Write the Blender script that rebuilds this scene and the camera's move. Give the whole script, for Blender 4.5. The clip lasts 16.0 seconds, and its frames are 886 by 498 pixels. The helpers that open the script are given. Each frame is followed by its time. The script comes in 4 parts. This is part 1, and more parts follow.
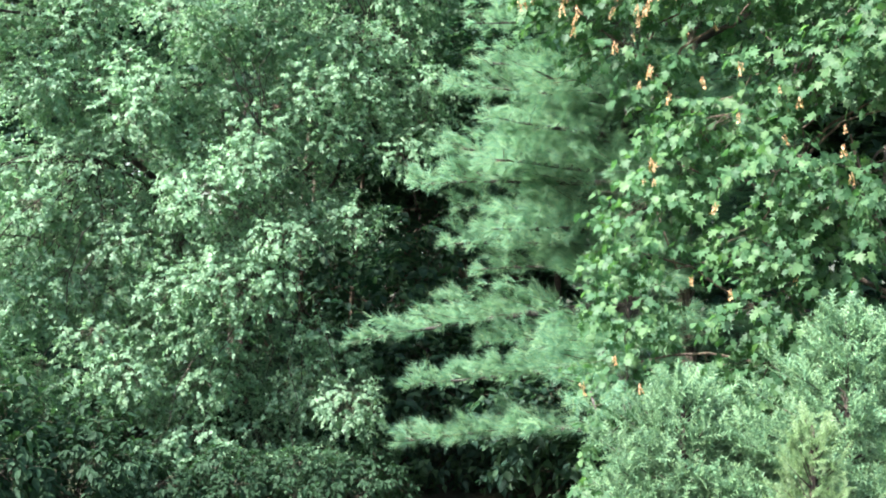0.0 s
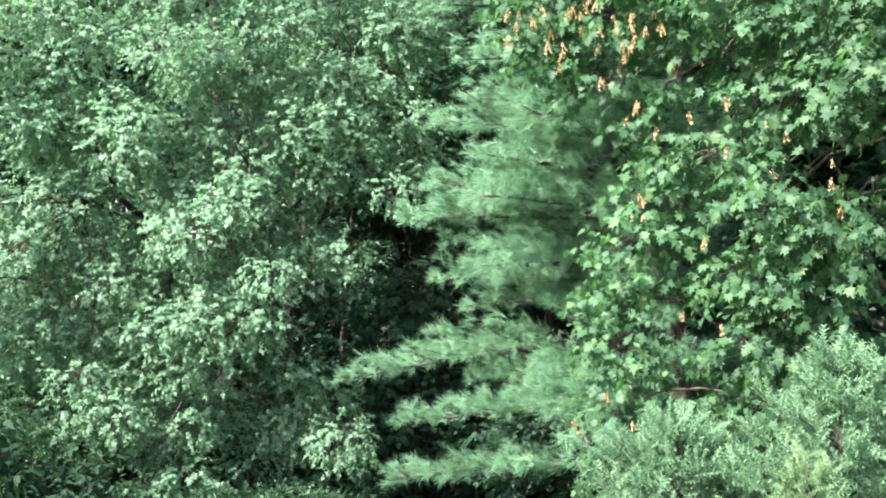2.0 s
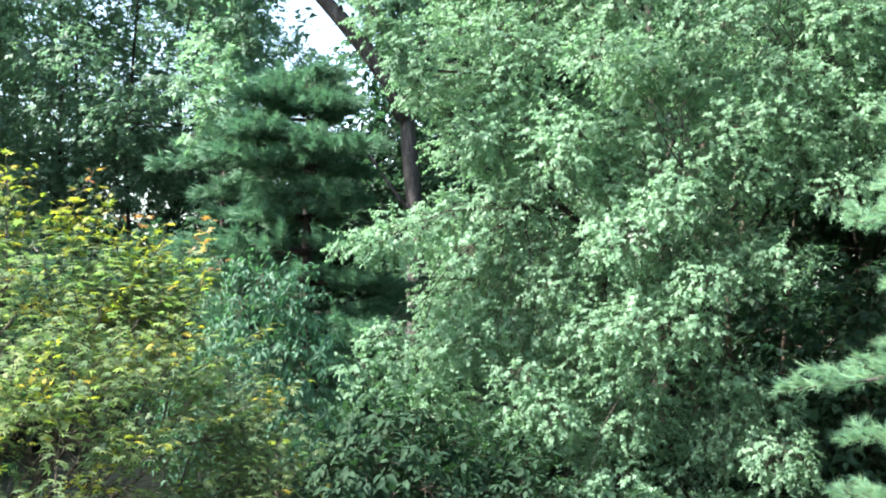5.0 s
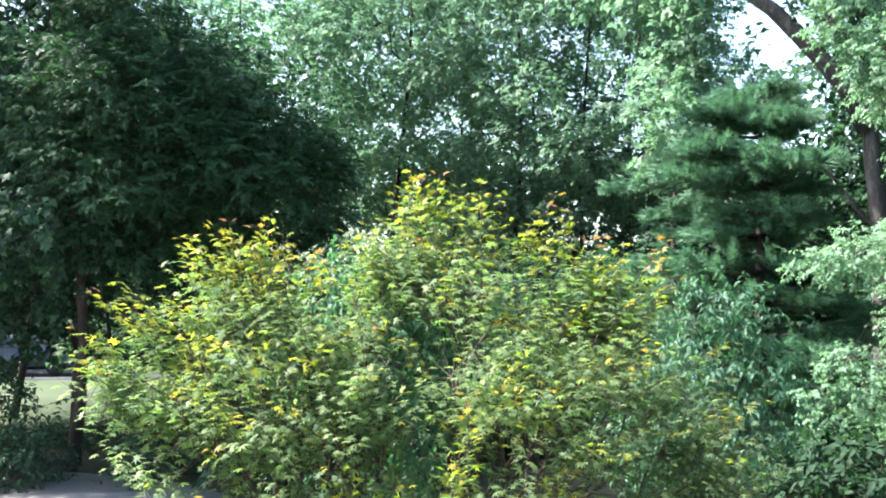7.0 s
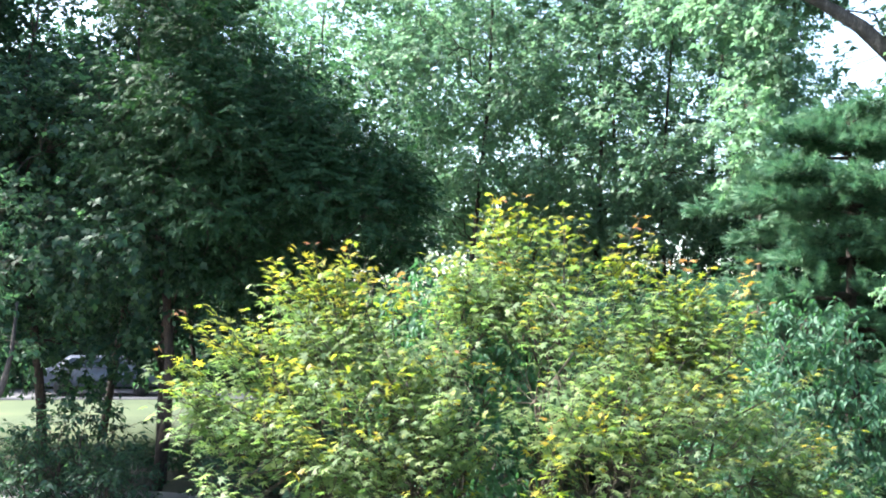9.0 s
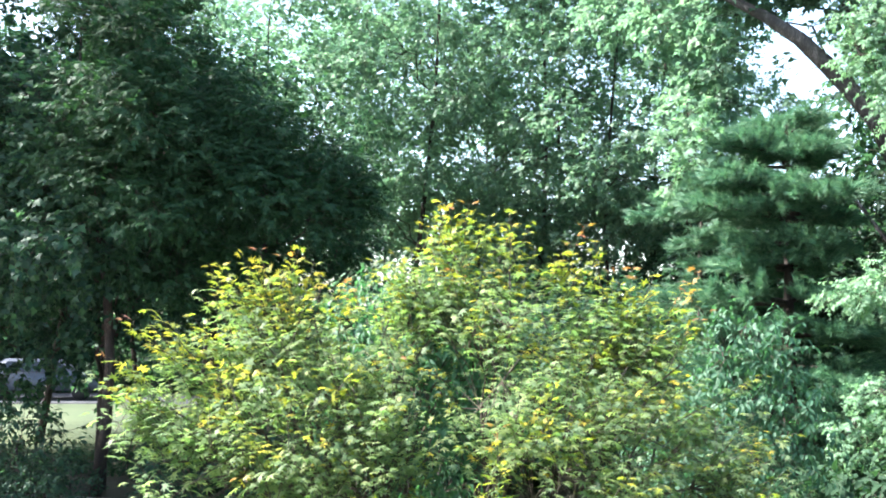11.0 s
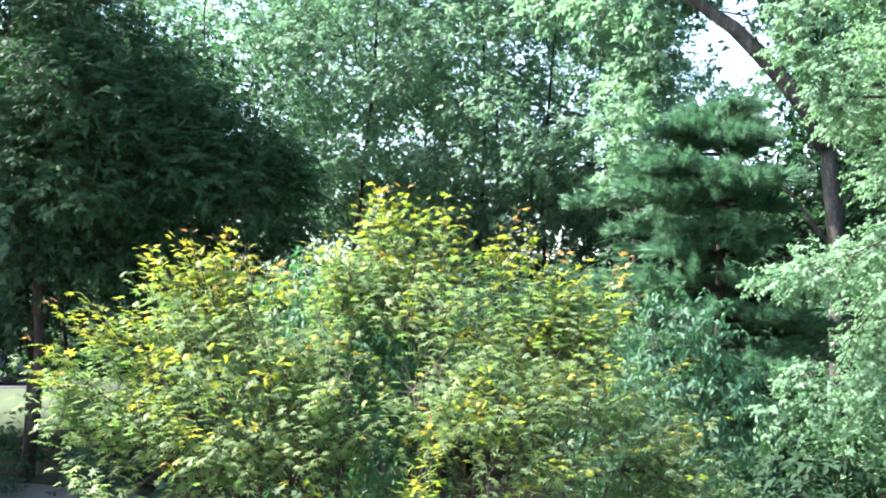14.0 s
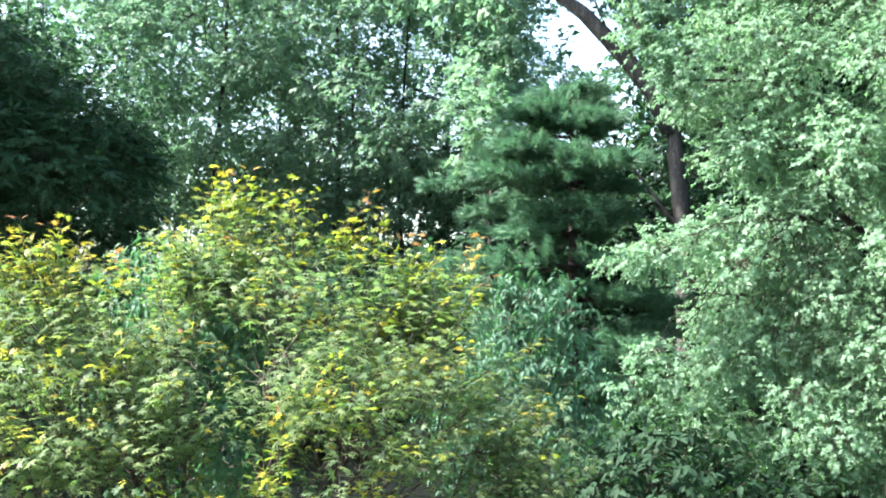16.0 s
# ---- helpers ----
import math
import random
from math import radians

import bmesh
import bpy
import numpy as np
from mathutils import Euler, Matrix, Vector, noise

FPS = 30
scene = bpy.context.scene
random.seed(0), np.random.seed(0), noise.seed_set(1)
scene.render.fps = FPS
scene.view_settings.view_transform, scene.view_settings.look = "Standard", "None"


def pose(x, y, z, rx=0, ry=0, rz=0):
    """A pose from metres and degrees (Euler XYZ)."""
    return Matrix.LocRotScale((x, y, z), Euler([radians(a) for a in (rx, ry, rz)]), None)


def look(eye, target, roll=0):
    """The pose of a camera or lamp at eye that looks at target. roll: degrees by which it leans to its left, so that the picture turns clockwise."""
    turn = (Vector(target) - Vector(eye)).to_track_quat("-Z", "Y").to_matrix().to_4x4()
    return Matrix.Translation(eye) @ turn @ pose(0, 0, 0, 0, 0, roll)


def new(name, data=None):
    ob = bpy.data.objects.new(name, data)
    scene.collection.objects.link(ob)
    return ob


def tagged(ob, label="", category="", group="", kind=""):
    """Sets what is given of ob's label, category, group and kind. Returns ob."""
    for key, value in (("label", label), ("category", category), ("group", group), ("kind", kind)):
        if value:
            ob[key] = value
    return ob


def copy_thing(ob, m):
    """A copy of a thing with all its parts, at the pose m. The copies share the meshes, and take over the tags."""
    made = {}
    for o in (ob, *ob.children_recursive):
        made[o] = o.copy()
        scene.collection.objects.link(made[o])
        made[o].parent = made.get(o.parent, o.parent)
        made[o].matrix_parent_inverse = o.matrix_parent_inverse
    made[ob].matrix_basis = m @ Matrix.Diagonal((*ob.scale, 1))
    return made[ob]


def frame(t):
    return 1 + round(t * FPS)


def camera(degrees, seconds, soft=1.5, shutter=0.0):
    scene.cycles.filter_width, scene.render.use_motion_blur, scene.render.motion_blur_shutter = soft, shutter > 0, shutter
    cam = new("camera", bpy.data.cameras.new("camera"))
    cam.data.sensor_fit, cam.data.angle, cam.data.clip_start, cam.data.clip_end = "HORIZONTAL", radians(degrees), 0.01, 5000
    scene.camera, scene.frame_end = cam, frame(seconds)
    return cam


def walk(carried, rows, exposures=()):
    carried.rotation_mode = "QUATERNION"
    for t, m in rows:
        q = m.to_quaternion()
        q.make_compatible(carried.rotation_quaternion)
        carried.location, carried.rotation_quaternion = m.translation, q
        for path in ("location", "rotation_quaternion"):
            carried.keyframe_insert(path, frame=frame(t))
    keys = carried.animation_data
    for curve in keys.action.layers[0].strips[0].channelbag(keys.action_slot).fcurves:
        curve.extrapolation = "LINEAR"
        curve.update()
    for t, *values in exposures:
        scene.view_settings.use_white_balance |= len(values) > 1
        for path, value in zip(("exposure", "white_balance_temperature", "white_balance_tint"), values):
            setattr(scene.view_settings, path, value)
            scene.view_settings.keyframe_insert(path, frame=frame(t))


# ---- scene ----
# The camera: held by hand at a spot 2.8 m above the ground, turning to and fro.
EYE = 2.8
cam = camera(45.84, 16.0, soft=1.85)
PATH = [
    (0, -0.038, 0.002, 2.738, 0.01, -0.02, 0.04),
    (0.5, -0.028, 0.041, 2.770, -3.27, 0.36, 0.11),
    (1, -0.038, 0.048, 2.768, -5.43, 0.98, 0.08),
    (1.5, -0.038, 0.036, 2.785, -4.40, 1.24, -0.84),
    (2, -0.024, 0.032, 2.800, -0.48, 1.56, -0.76),
    (2.5, -0.037, 0.038, 2.783, 2.53, 2.22, -0.25),
    (3, -0.046, 0.036, 2.779, 5.53, 2.56, -0.50),
    (3.2, -0.033, 0.056, 2.801, 6.98, 2.77, -0.08),
    (5.3, 0.013, 0.094, 2.771, 27.65, 1.79, 0.39),
    (5.5, 0.010, 0.079, 2.761, 30.99, 1.71, 0.72),
    (6, 0.028, 0.025, 2.750, 39.97, 1.55, 0.81),
    (6.2, 0.051, -0.021, 2.741, 44.32, 2.08, 0.49),
    (6.5, 0.069, -0.012, 2.756, 46.54, 3.31, 0.78),
    (7, 0.067, -0.024, 2.759, 47.46, 3.07, 0.68),
    (7.5, 0.053, -0.033, 2.758, 49.63, 2.80, 1.41),
    (8, 0.034, -0.019, 2.765, 51.61, 3.94, 0.95),
    (8.2, 0.032, -0.023, 2.760, 51.92, 4.19, 0.93),
    (10.3, 0.039, -0.004, 2.770, 50.25, 4.43, 1.56),
    (10.5, 0.044, -0.017, 2.771, 49.36, 4.42, 1.62),
    (11, 0.046, -0.044, 2.774, 48.77, 4.52, 1.16),
    (11.5, 0.041, -0.056, 2.787, 52.73, 4.44, 0.90),
    (12, 0.050, -0.066, 2.780, 56.20, 4.36, 0.99),
    (12.5, 0.042, -0.075, 2.777, 54.47, 4.10, 1.25),
    (13, 0.059, -0.056, 2.775, 50.27, 4.32, 1.74),
    (13.5, 0.058, -0.057, 2.767, 47.23, 4.14, 1.51),
    (14, 0.050, -0.020, 2.772, 45.39, 3.72, 1.26),
    (14.5, 0.036, 0.004, 2.763, 42.40, 3.52, 0.88),
    (15, 0.012, 0.047, 2.781, 40.48, 2.90, 0.16),
    (15.5, 0.017, 0.077, 2.765, 38.93, 3.03, -0.16),
    (16, 0.002, 0.098, 2.770, 37.67, 2.97, -0.07),
]
walk(cam, [(t, pose(x, y, z, 90 + pitch, 0, yaw) @ pose(0, 0, 0, 0, 0, roll)) for t, x, y, z, yaw, pitch, roll in PATH],
     exposures=[(0.0, 2.2), (3.2, 2.22), (6.5, 2.32), (8.0, 2.4), (11.0, 2.56), (12.5, 2.55), (14.5, 2.52), (16.0, 2.46)])

# ---- light ----
SUN_AZ, SUN_EL = 128.0, 45.0


def polar(az, d, z=0.0):
    """A place by its bearing (degrees to the left of +y), its distance from the camera's foot and its height."""
    a = radians(az)
    return np.array([-math.sin(a) * d, math.cos(a) * d, z])


world = bpy.data.worlds.new("sky")
scene.world = world
world.use_nodes = True
wn = world.node_tree
sky = wn.nodes.new("ShaderNodeTexSky")
sky.sky_type, sky.sun_disc = "NISHITA", False
sky.sun_elevation, sky.sun_rotation = radians(SUN_EL), radians(-SUN_AZ)
sky.air_density, sky.dust_density = 1.0, 2.5
wn.links.new(sky.outputs[0], wn.nodes["Background"].inputs[0])
wn.nodes["Background"].inputs[1].default_value = 0.15

sun = new("sun", bpy.data.lights.new("sun", "SUN"))
sun.data.energy, sun.data.angle, sun.data.color = 4.6, radians(0.6), (1.0, 0.97, 0.945)
sun.matrix_world = look(polar(SUN_AZ, 50, 50 * math.tan(radians(SUN_EL))), (0, 0, 0))


# ---- materials ----
def material(name):
    m = bpy.data.materials.new(name)
    m.use_nodes = True
    return m, m.node_tree, m.node_tree.nodes, m.node_tree.links, m.node_tree.nodes["Principled BSDF"]


def ramp_of(nodes, stops):
    r = nodes.new("ShaderNodeValToRGB")
    while len(r.color_ramp.elements) < len(stops):
        r.color_ramp.elements.new(0.5)
    for e, (p, c) in zip(r.color_ramp.elements, stops):
        e.position, e.color = p, (*c, 1)
    return r


def leaf_material(name, tints, through_gain=1.6, translucency=0.35, rough=0.42, gloss=0.5, glow=(0.95, 1.15, 0.6)):
    """Leaves: every leaf takes its own tint; blotches and veins vary it, and light shines through the blade."""
    m, tree, nodes, links, b = material(name)
    geo, info = nodes.new("ShaderNodeNewGeometry"), nodes.new("ShaderNodeObjectInfo")
    add = nodes.new("ShaderNodeMath")
    add.operation = "ADD"
    links.new(geo.outputs["Random Per Island"], add.inputs[0])
    links.new(info.outputs["Random"], add.inputs[1])
    frac = nodes.new("ShaderNodeMath")
    frac.operation = "FRACT"
    links.new(add.outputs[0], frac.inputs[0])
    n = len(tints)
    ramp = ramp_of(nodes, [((i + 0.5) / n, c) for i, c in enumerate(tints)])
    links.new(frac.outputs[0], ramp.inputs[0])
    coord = nodes.new("ShaderNodeTexCoord")
    fine, broad = nodes.new("ShaderNodeTexNoise"), nodes.new("ShaderNodeTexNoise")
    fine.inputs["Scale"].default_value, broad.inputs["Scale"].default_value = 55.0, 0.9
    for tex in (fine, broad):
        links.new(coord.outputs["Object"], tex.inputs["Vector"])
    both = nodes.new("ShaderNodeMath")
    both.operation = "MULTIPLY_ADD"
    links.new(broad.outputs[0], both.inputs[0])
    both.inputs[1].default_value = 0.9
    links.new(fine.outputs[0], both.inputs[2])
    span = nodes.new("ShaderNodeMapRange")
    span.inputs["From Min"].default_value, span.inputs["From Max"].default_value = 0.6, 1.3
    span.inputs["To Min"].default_value, span.inputs["To Max"].default_value = 0.7, 1.3
    links.new(both.outputs[0], span.inputs[0])
    mul = nodes.new("ShaderNodeVectorMath")
    mul.operation = "SCALE"
    links.new(ramp.outputs[0], mul.inputs[0])
    links.new(span.outputs[0], mul.inputs["Scale"])
    links.new(mul.outputs[0], b.inputs["Base Color"])
    b.inputs["Roughness"].default_value = rough
    b.inputs["Specular IOR Level"].default_value = gloss
    trans, mix = nodes.new("ShaderNodeBsdfTranslucent"), nodes.new("ShaderNodeMixShader")
    warm = nodes.new("ShaderNodeVectorMath")
    warm.operation = "MULTIPLY"
    warm.inputs[1].default_value = tuple(through_gain * g for g in glow)
    links.new(mul.outputs[0], warm.inputs[0])
    links.new(warm.outputs[0], trans.inputs[0])
    mix.inputs[0].default_value = translucency
    links.new(b.outputs[0], mix.inputs[1])
    links.new(trans.outputs[0], mix.inputs[2])
    links.new(mix.outputs[0], nodes["Material Output"].inputs[0])
    return m


def rough_material(name, dark, light, scale=6.0, fine=60.0, rough=0.9, bump=0.5, stretch=(1, 1, 1)):
    """Bark, soil, stone: two scales of noise between two colours, with fine relief."""
    m, tree, nodes, links, b = material(name)
    coord, mapping = nodes.new("ShaderNodeTexCoord"), nodes.new("ShaderNodeMapping")
    mapping.inputs["Scale"].default_value = stretch
    links.new(coord.outputs["Object"], mapping.inputs[0])
    a, c = nodes.new("ShaderNodeTexNoise"), nodes.new("ShaderNodeTexNoise")
    a.inputs["Scale"].default_value, c.inputs["Scale"].default_value = scale, fine
    a.inputs["Detail"].default_value = c.inputs["Detail"].default_value = 5
    for tex in (a, c):
        links.new(mapping.outputs[0], tex.inputs["Vector"])
    mix = nodes.new("ShaderNodeMath")
    mix.operation = "MULTIPLY_ADD"
    links.new(a.outputs[0], mix.inputs[0])
    mix.inputs[1].default_value = 1.4
    links.new(c.outputs[0], mix.inputs[2])
    ramp = ramp_of(nodes, [(0.75, dark), (1.0, tuple((p + q) / 2 for p, q in zip(dark, light))), (1.0, light)])
    half = nodes.new("ShaderNodeMath")
    half.operation = "MULTIPLY"
    half.inputs[1].default_value = 0.72
    links.new(mix.outputs[0], half.inputs[0])
    links.new(half.outputs[0], ramp.inputs[0])
    links.new(ramp.outputs[0], b.inputs["Base Color"])
    b.inputs["Roughness"].default_value = rough
    bm_ = nodes.new("ShaderNodeBump")
    bm_.inputs["Strength"].default_value, bm_.inputs["Distance"].default_value = bump, 0.03
    links.new(c.outputs[0], bm_.inputs["Height"])
    links.new(bm_.outputs[0], b.inputs["Normal"])
    return m


def plain_material(name, colour, rough=0.5, metal=0.0):
    m, tree, nodes, links, b = material(name)
    tex = nodes.new("ShaderNodeTexNoise")
    tex.inputs["Scale"].default_value = 9.0
    ramp = ramp_of(nodes, [(0.3, tuple(0.8 * c for c in colour)), (0.7, colour)])
    links.new(tex.outputs[0], ramp.inputs[0])
    links.new(ramp.outputs[0], b.inputs["Base Color"])
    b.inputs["Roughness"].default_value, b.inputs["Metallic"].default_value = rough, metal
    return m


BARK_GREY = rough_material("bark_grey", (0.03, 0.027, 0.025), (0.11, 0.095, 0.085), 9, 70, bump=0.9, stretch=(1, 1, 0.22))
BARK_BROWN = rough_material("bark_brown", (0.02, 0.015, 0.012), (0.085, 0.06, 0.045), 9, 70, bump=0.9, stretch=(1, 1, 0.22))
BARK_OAK = rough_material("bark_oak", (0.04, 0.035, 0.032), (0.135, 0.12, 0.108), 9, 70, bump=0.9, stretch=(1, 1, 0.22))
BARK_TAN = rough_material("bark_tan", (0.05, 0.037, 0.027), (0.2, 0.15, 0.105), 9, 60, bump=0.7, stretch=(1, 1, 0.3))
TWIG = rough_material("twig_bark", (0.04, 0.032, 0.022), (0.12, 0.095, 0.065), 20, 90, bump=0.3)
SOIL = rough_material("woodland_floor", (0.018, 0.022, 0.01), (0.07, 0.075, 0.03), 0.7, 14, bump=0.9)
GRASS = rough_material("mown_grass", (0.03, 0.052, 0.015), (0.06, 0.08, 0.026), 0.4, 25, bump=0.6)
GRAVEL = rough_material("pale_asphalt", (0.33, 0.315, 0.325), (0.46, 0.44, 0.45), 0.6, 40, bump=0.3)
STREET = rough_material("street_asphalt", (0.07, 0.07, 0.075), (0.13, 0.13, 0.135), 0.6, 30, bump=0.3)

NORWAY = leaf_material("norway_maple_leaf", [(0.036, 0.092, 0.044), (0.056, 0.13, 0.058), (0.09, 0.17, 0.072), (0.045, 0.11, 0.05)], rough=0.55, gloss=0.3, translucency=0.42)
SILVER = leaf_material("small_maple_leaf", [(0.104, 0.196, 0.12), (0.138, 0.235, 0.147), (0.178, 0.28, 0.166), (0.115, 0.21, 0.126)], glow=(0.95, 1.12, 0.78), rough=0.55, gloss=0.25, translucency=0.38)
PINE = leaf_material("pine_needle", [(0.1, 0.222, 0.142), (0.14, 0.282, 0.178), (0.21, 0.325, 0.17)], glow=(1.0, 1.1, 0.9), translucency=0.3, rough=0.55, gloss=0.3)
PINE_DARK = leaf_material("dark_pine_needle", [(0.045, 0.125, 0.075), (0.075, 0.175, 0.10), (0.115, 0.215, 0.115)], glow=(1.0, 1.1, 0.9), translucency=0.25, rough=0.55, gloss=0.3)
SPRUCE = leaf_material("spruce_needle", [(0.082, 0.172, 0.096), (0.12, 0.226, 0.124), (0.166, 0.272, 0.138)], glow=(1.0, 1.1, 0.9), translucency=0.2, rough=0.55, gloss=0.3)
GOLDEN = leaf_material("golden_needle", [(0.13, 0.215, 0.10), (0.17, 0.26, 0.12), (0.11, 0.18, 0.085)], translucency=0.25, rough=0.5)
JM_GREEN = leaf_material("japanese_maple_leaf", [(0.092, 0.15, 0.068), (0.152, 0.212, 0.088), (0.122, 0.185, 0.102), (0.222, 0.27, 0.125)], rough=0.55, gloss=0.3, translucency=0.5)
JM_YELLOW = leaf_material("yellow_young_leaf", [(0.19, 0.235, 0.045), (0.29, 0.305, 0.048), (0.17, 0.22, 0.045), (0.39, 0.31, 0.05)], rough=0.5, gloss=0.3, translucency=0.5, through_gain=1.4)
JM_RED = leaf_material("red_young_leaf", [(0.3, 0.13, 0.06), (0.36, 0.22, 0.06), (0.22, 0.1, 0.06)], rough=0.45, translucency=0.45, through_gain=1.2)
DOGWOOD = leaf_material("dogwood_leaf", [(0.038, 0.106, 0.06), (0.06, 0.142, 0.078), (0.046, 0.12, 0.067)], rough=0.55, gloss=0.35)
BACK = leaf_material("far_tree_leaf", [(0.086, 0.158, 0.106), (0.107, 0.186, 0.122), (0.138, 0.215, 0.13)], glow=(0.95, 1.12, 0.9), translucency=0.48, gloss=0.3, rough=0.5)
# Leaf green darkened so that the colour itself carries the shade under trees.
SHADE = leaf_material("shade_darkened_leaf", [(0.018, 0.05, 0.034), (0.032, 0.072, 0.046), (0.052, 0.105, 0.055)], glow=(0.95, 1.15, 0.75), translucency=0.4, gloss=0.25, rough=0.6)
# Low shrubs: green lowered to paint in the shade near the ground.
LOW_LEAF = leaf_material("shade_darkened_low_leaf", [(0.02, 0.052, 0.028), (0.033, 0.074, 0.038), (0.027, 0.062, 0.032)], rough=0.7, gloss=0.2)
CEDAR = leaf_material("hemlock_spray", [(0.014, 0.045, 0.023), (0.022, 0.06, 0.029), (0.037, 0.083, 0.036)], translucency=0.25, rough=0.65, gloss=0.18)
SEED = leaf_material("ripe_seed", [(0.4, 0.26, 0.14), (0.48, 0.34, 0.2), (0.36, 0.19, 0.09)], translucency=0.3)


# ---- mesh tools ----
def unit(v):
    v = np.asarray(v, float)
    return v / np.maximum(np.linalg.norm(v, axis=-1, keepdims=True), 1e-9)


def fill(mesh, verts, faces):
    """Vertices and triangles into a mesh, in bulk."""
    verts, faces = np.asarray(verts, np.float32), np.asarray(faces, np.int32)
    mesh.vertices.add(len(verts))
    mesh.vertices.foreach_set("co", verts.ravel())
    mesh.loops.add(faces.size)
    mesh.loops.foreach_set("vertex_index", faces.ravel())
    mesh.polygons.add(len(faces))
    mesh.polygons.foreach_set("loop_start", np.arange(0, faces.size, 3, dtype=np.int32))
    mesh.polygons.foreach_set("loop_total", np.full(len(faces), 3, np.int32))
    mesh.update(calc_edges=True)
    return mesh


def joined(pieces):
    verts, faces, n = [], [], 0
    for v, f in pieces:
        verts.append(v), faces.append(np.asarray(f) + n)
        n += len(v)
    return np.concatenate(verts), np.concatenate(faces)


def part(name, vf, mat, parent=None, label="", kind="", smooth=False):
    me = fill(bpy.data.meshes.new(name), *vf)
    me.materials.append(mat)
    if smooth:
        me.shade_smooth()
    ob = new(name, me)
    ob.parent = parent
    return tagged(ob, label, kind=kind)


def thing(name, place, label, category, group="", kind=""):
    ob = new(name)
    ob.empty_display_size = 0.3
    ob.matrix_world = Matrix.Translation([float(c) for c in place])
    return tagged(ob, label, category, group, kind)


def tube(points, radii, sides=7):
    """A tapered, closed limb along points."""
    p, r = np.asarray(points, float), np.asarray(radii, float)
    d = unit(np.gradient(p, axis=0))
    ref = np.array([0.31, 0.9, 0.2]) if abs(d[0][2]) > 0.8 else np.array([0.05, 0.1, 1.0])
    a = unit(np.cross(d, ref))
    b = np.cross(d, a)
    ang = np.arange(sides) * 2 * np.pi / sides
    ring = p[:, None] + r[:, None, None] * (np.cos(ang)[None, :, None] * a[:, None] + np.sin(ang)[None, :, None] * b[:, None])
    n = len(p)
    i = np.arange(n - 1)[:, None] * sides
    j, k = np.arange(sides)[None], (np.arange(sides)[None] + 1) % sides
    q = np.stack([i + j, i + k, i + sides + k, i + sides + j], -1).reshape(-1, 4)
    faces = np.concatenate([q[:, [0, 1, 2]], q[:, [0, 2, 3]]])
    v = np.concatenate([ring.reshape(-1, 3), p[:1], p[-1:]])
    m = n * sides
    caps = [(m, (t + 1) % sides, t) for t in range(sides)] + [(m + 1, m - sides + t, m - sides + (t + 1) % sides) for t in range(sides)]
    return v, np.concatenate([faces, np.array(caps)])


def sticks(starts, ends, r):
    """Many thin three-sided twigs at once."""
    s, e = np.asarray(starts, float), np.asarray(ends, float)
    d = unit(e - s)
    a = unit(np.cross(d, [0.3, 0.2, 0.93]))
    b = np.cross(d, a)
    rr = np.broadcast_to(np.asarray(r, float), (len(s),))[:, None]
    ring = [rr * (math.cos(t) * a + math.sin(t) * b) for t in (0, 2.0944, 4.18879)]
    v = np.stack([s + q for q in ring] + [e + 0.4 * q for q in ring], 1)
    f = np.array([(0, 1, 4), (0, 4, 3), (1, 2, 5), (1, 5, 4), (2, 0, 3), (2, 3, 5)])
    return v.reshape(-1, 3), (f[None] + 6 * np.arange(len(s))[:, None, None]).reshape(-1, 3)


def bend(a, b, sag=0.0, wob=0.0, n=7, rng=None):
    """A limb's line from a to b: rises first, then levels; wob: how crooked."""
    a, b = np.asarray(a, float), np.asarray(b, float)
    t = np.linspace(0, 1, n)[:, None]
    p = a + (b - a) * t
    p[:, 2] += (sag * np.linalg.norm(b - a) * (t * (1 - t)) * 4).ravel()
    if wob and rng is not None:
        w = rng.normal(0, wob, (n, 3)) * np.linalg.norm(b - a)
        w[0] = w[-1] = 0
        p += w
    return p


def frames_of(fwd, up):
    f = unit(fwd)
    s = unit(np.cross(f, up))
    return s, f, np.cross(s, f)


def scatter(tpl, pos, fwd, up, size):
    """Copies of a small template (verts, tris) at pos, laid along fwd with their face to up."""
    v, f = tpl
    s, d, u = frames_of(fwd, up)
    sz = np.broadcast_to(np.asarray(size, float), (len(pos),))[:, None, None]
    out = pos[:, None] + sz * (v[None, :, 0:1] * s[:, None] + v[None, :, 1:2] * d[:, None] + v[None, :, 2:3] * u[:, None])
    return out.reshape(-1, 3), (f[None] + len(v) * np.arange(len(pos))[:, None, None]).reshape(-1, 3)


def blade(outline, fold=0.12, droop=0.15, stalk=0.35):
    """A leaf from half an outline (x, y) from base to tip: mirrored, folded along the midrib, drooping at the tip."""
    half = np.array(outline, float)
    tip = half[-1]
    rim = np.concatenate([half, (half[:-1] * [-1, 1])[::-1]])
    mid = np.array([[0, 0.3 * tip[1]]])
    xy = np.concatenate([rim, mid])
    z = fold * np.abs(xy[:, 0]) - droop * (xy[:, 1] / tip[1]) ** 2
    v = np.column_stack([xy[:, 0], xy[:, 1] + stalk, z])
    n = len(rim)
    f = [(n, i, (i + 1) % n) for i in range(n)]
    if not stalk:
        return v, np.array(f)
    st = np.array([[0.012, 0, 0.05], [-0.012, 0, 0.05], [0, stalk, 0]])
    v = np.concatenate([v, st])
    f.append((n + 1, n + 3, n + 2))
    return v, np.array(f)


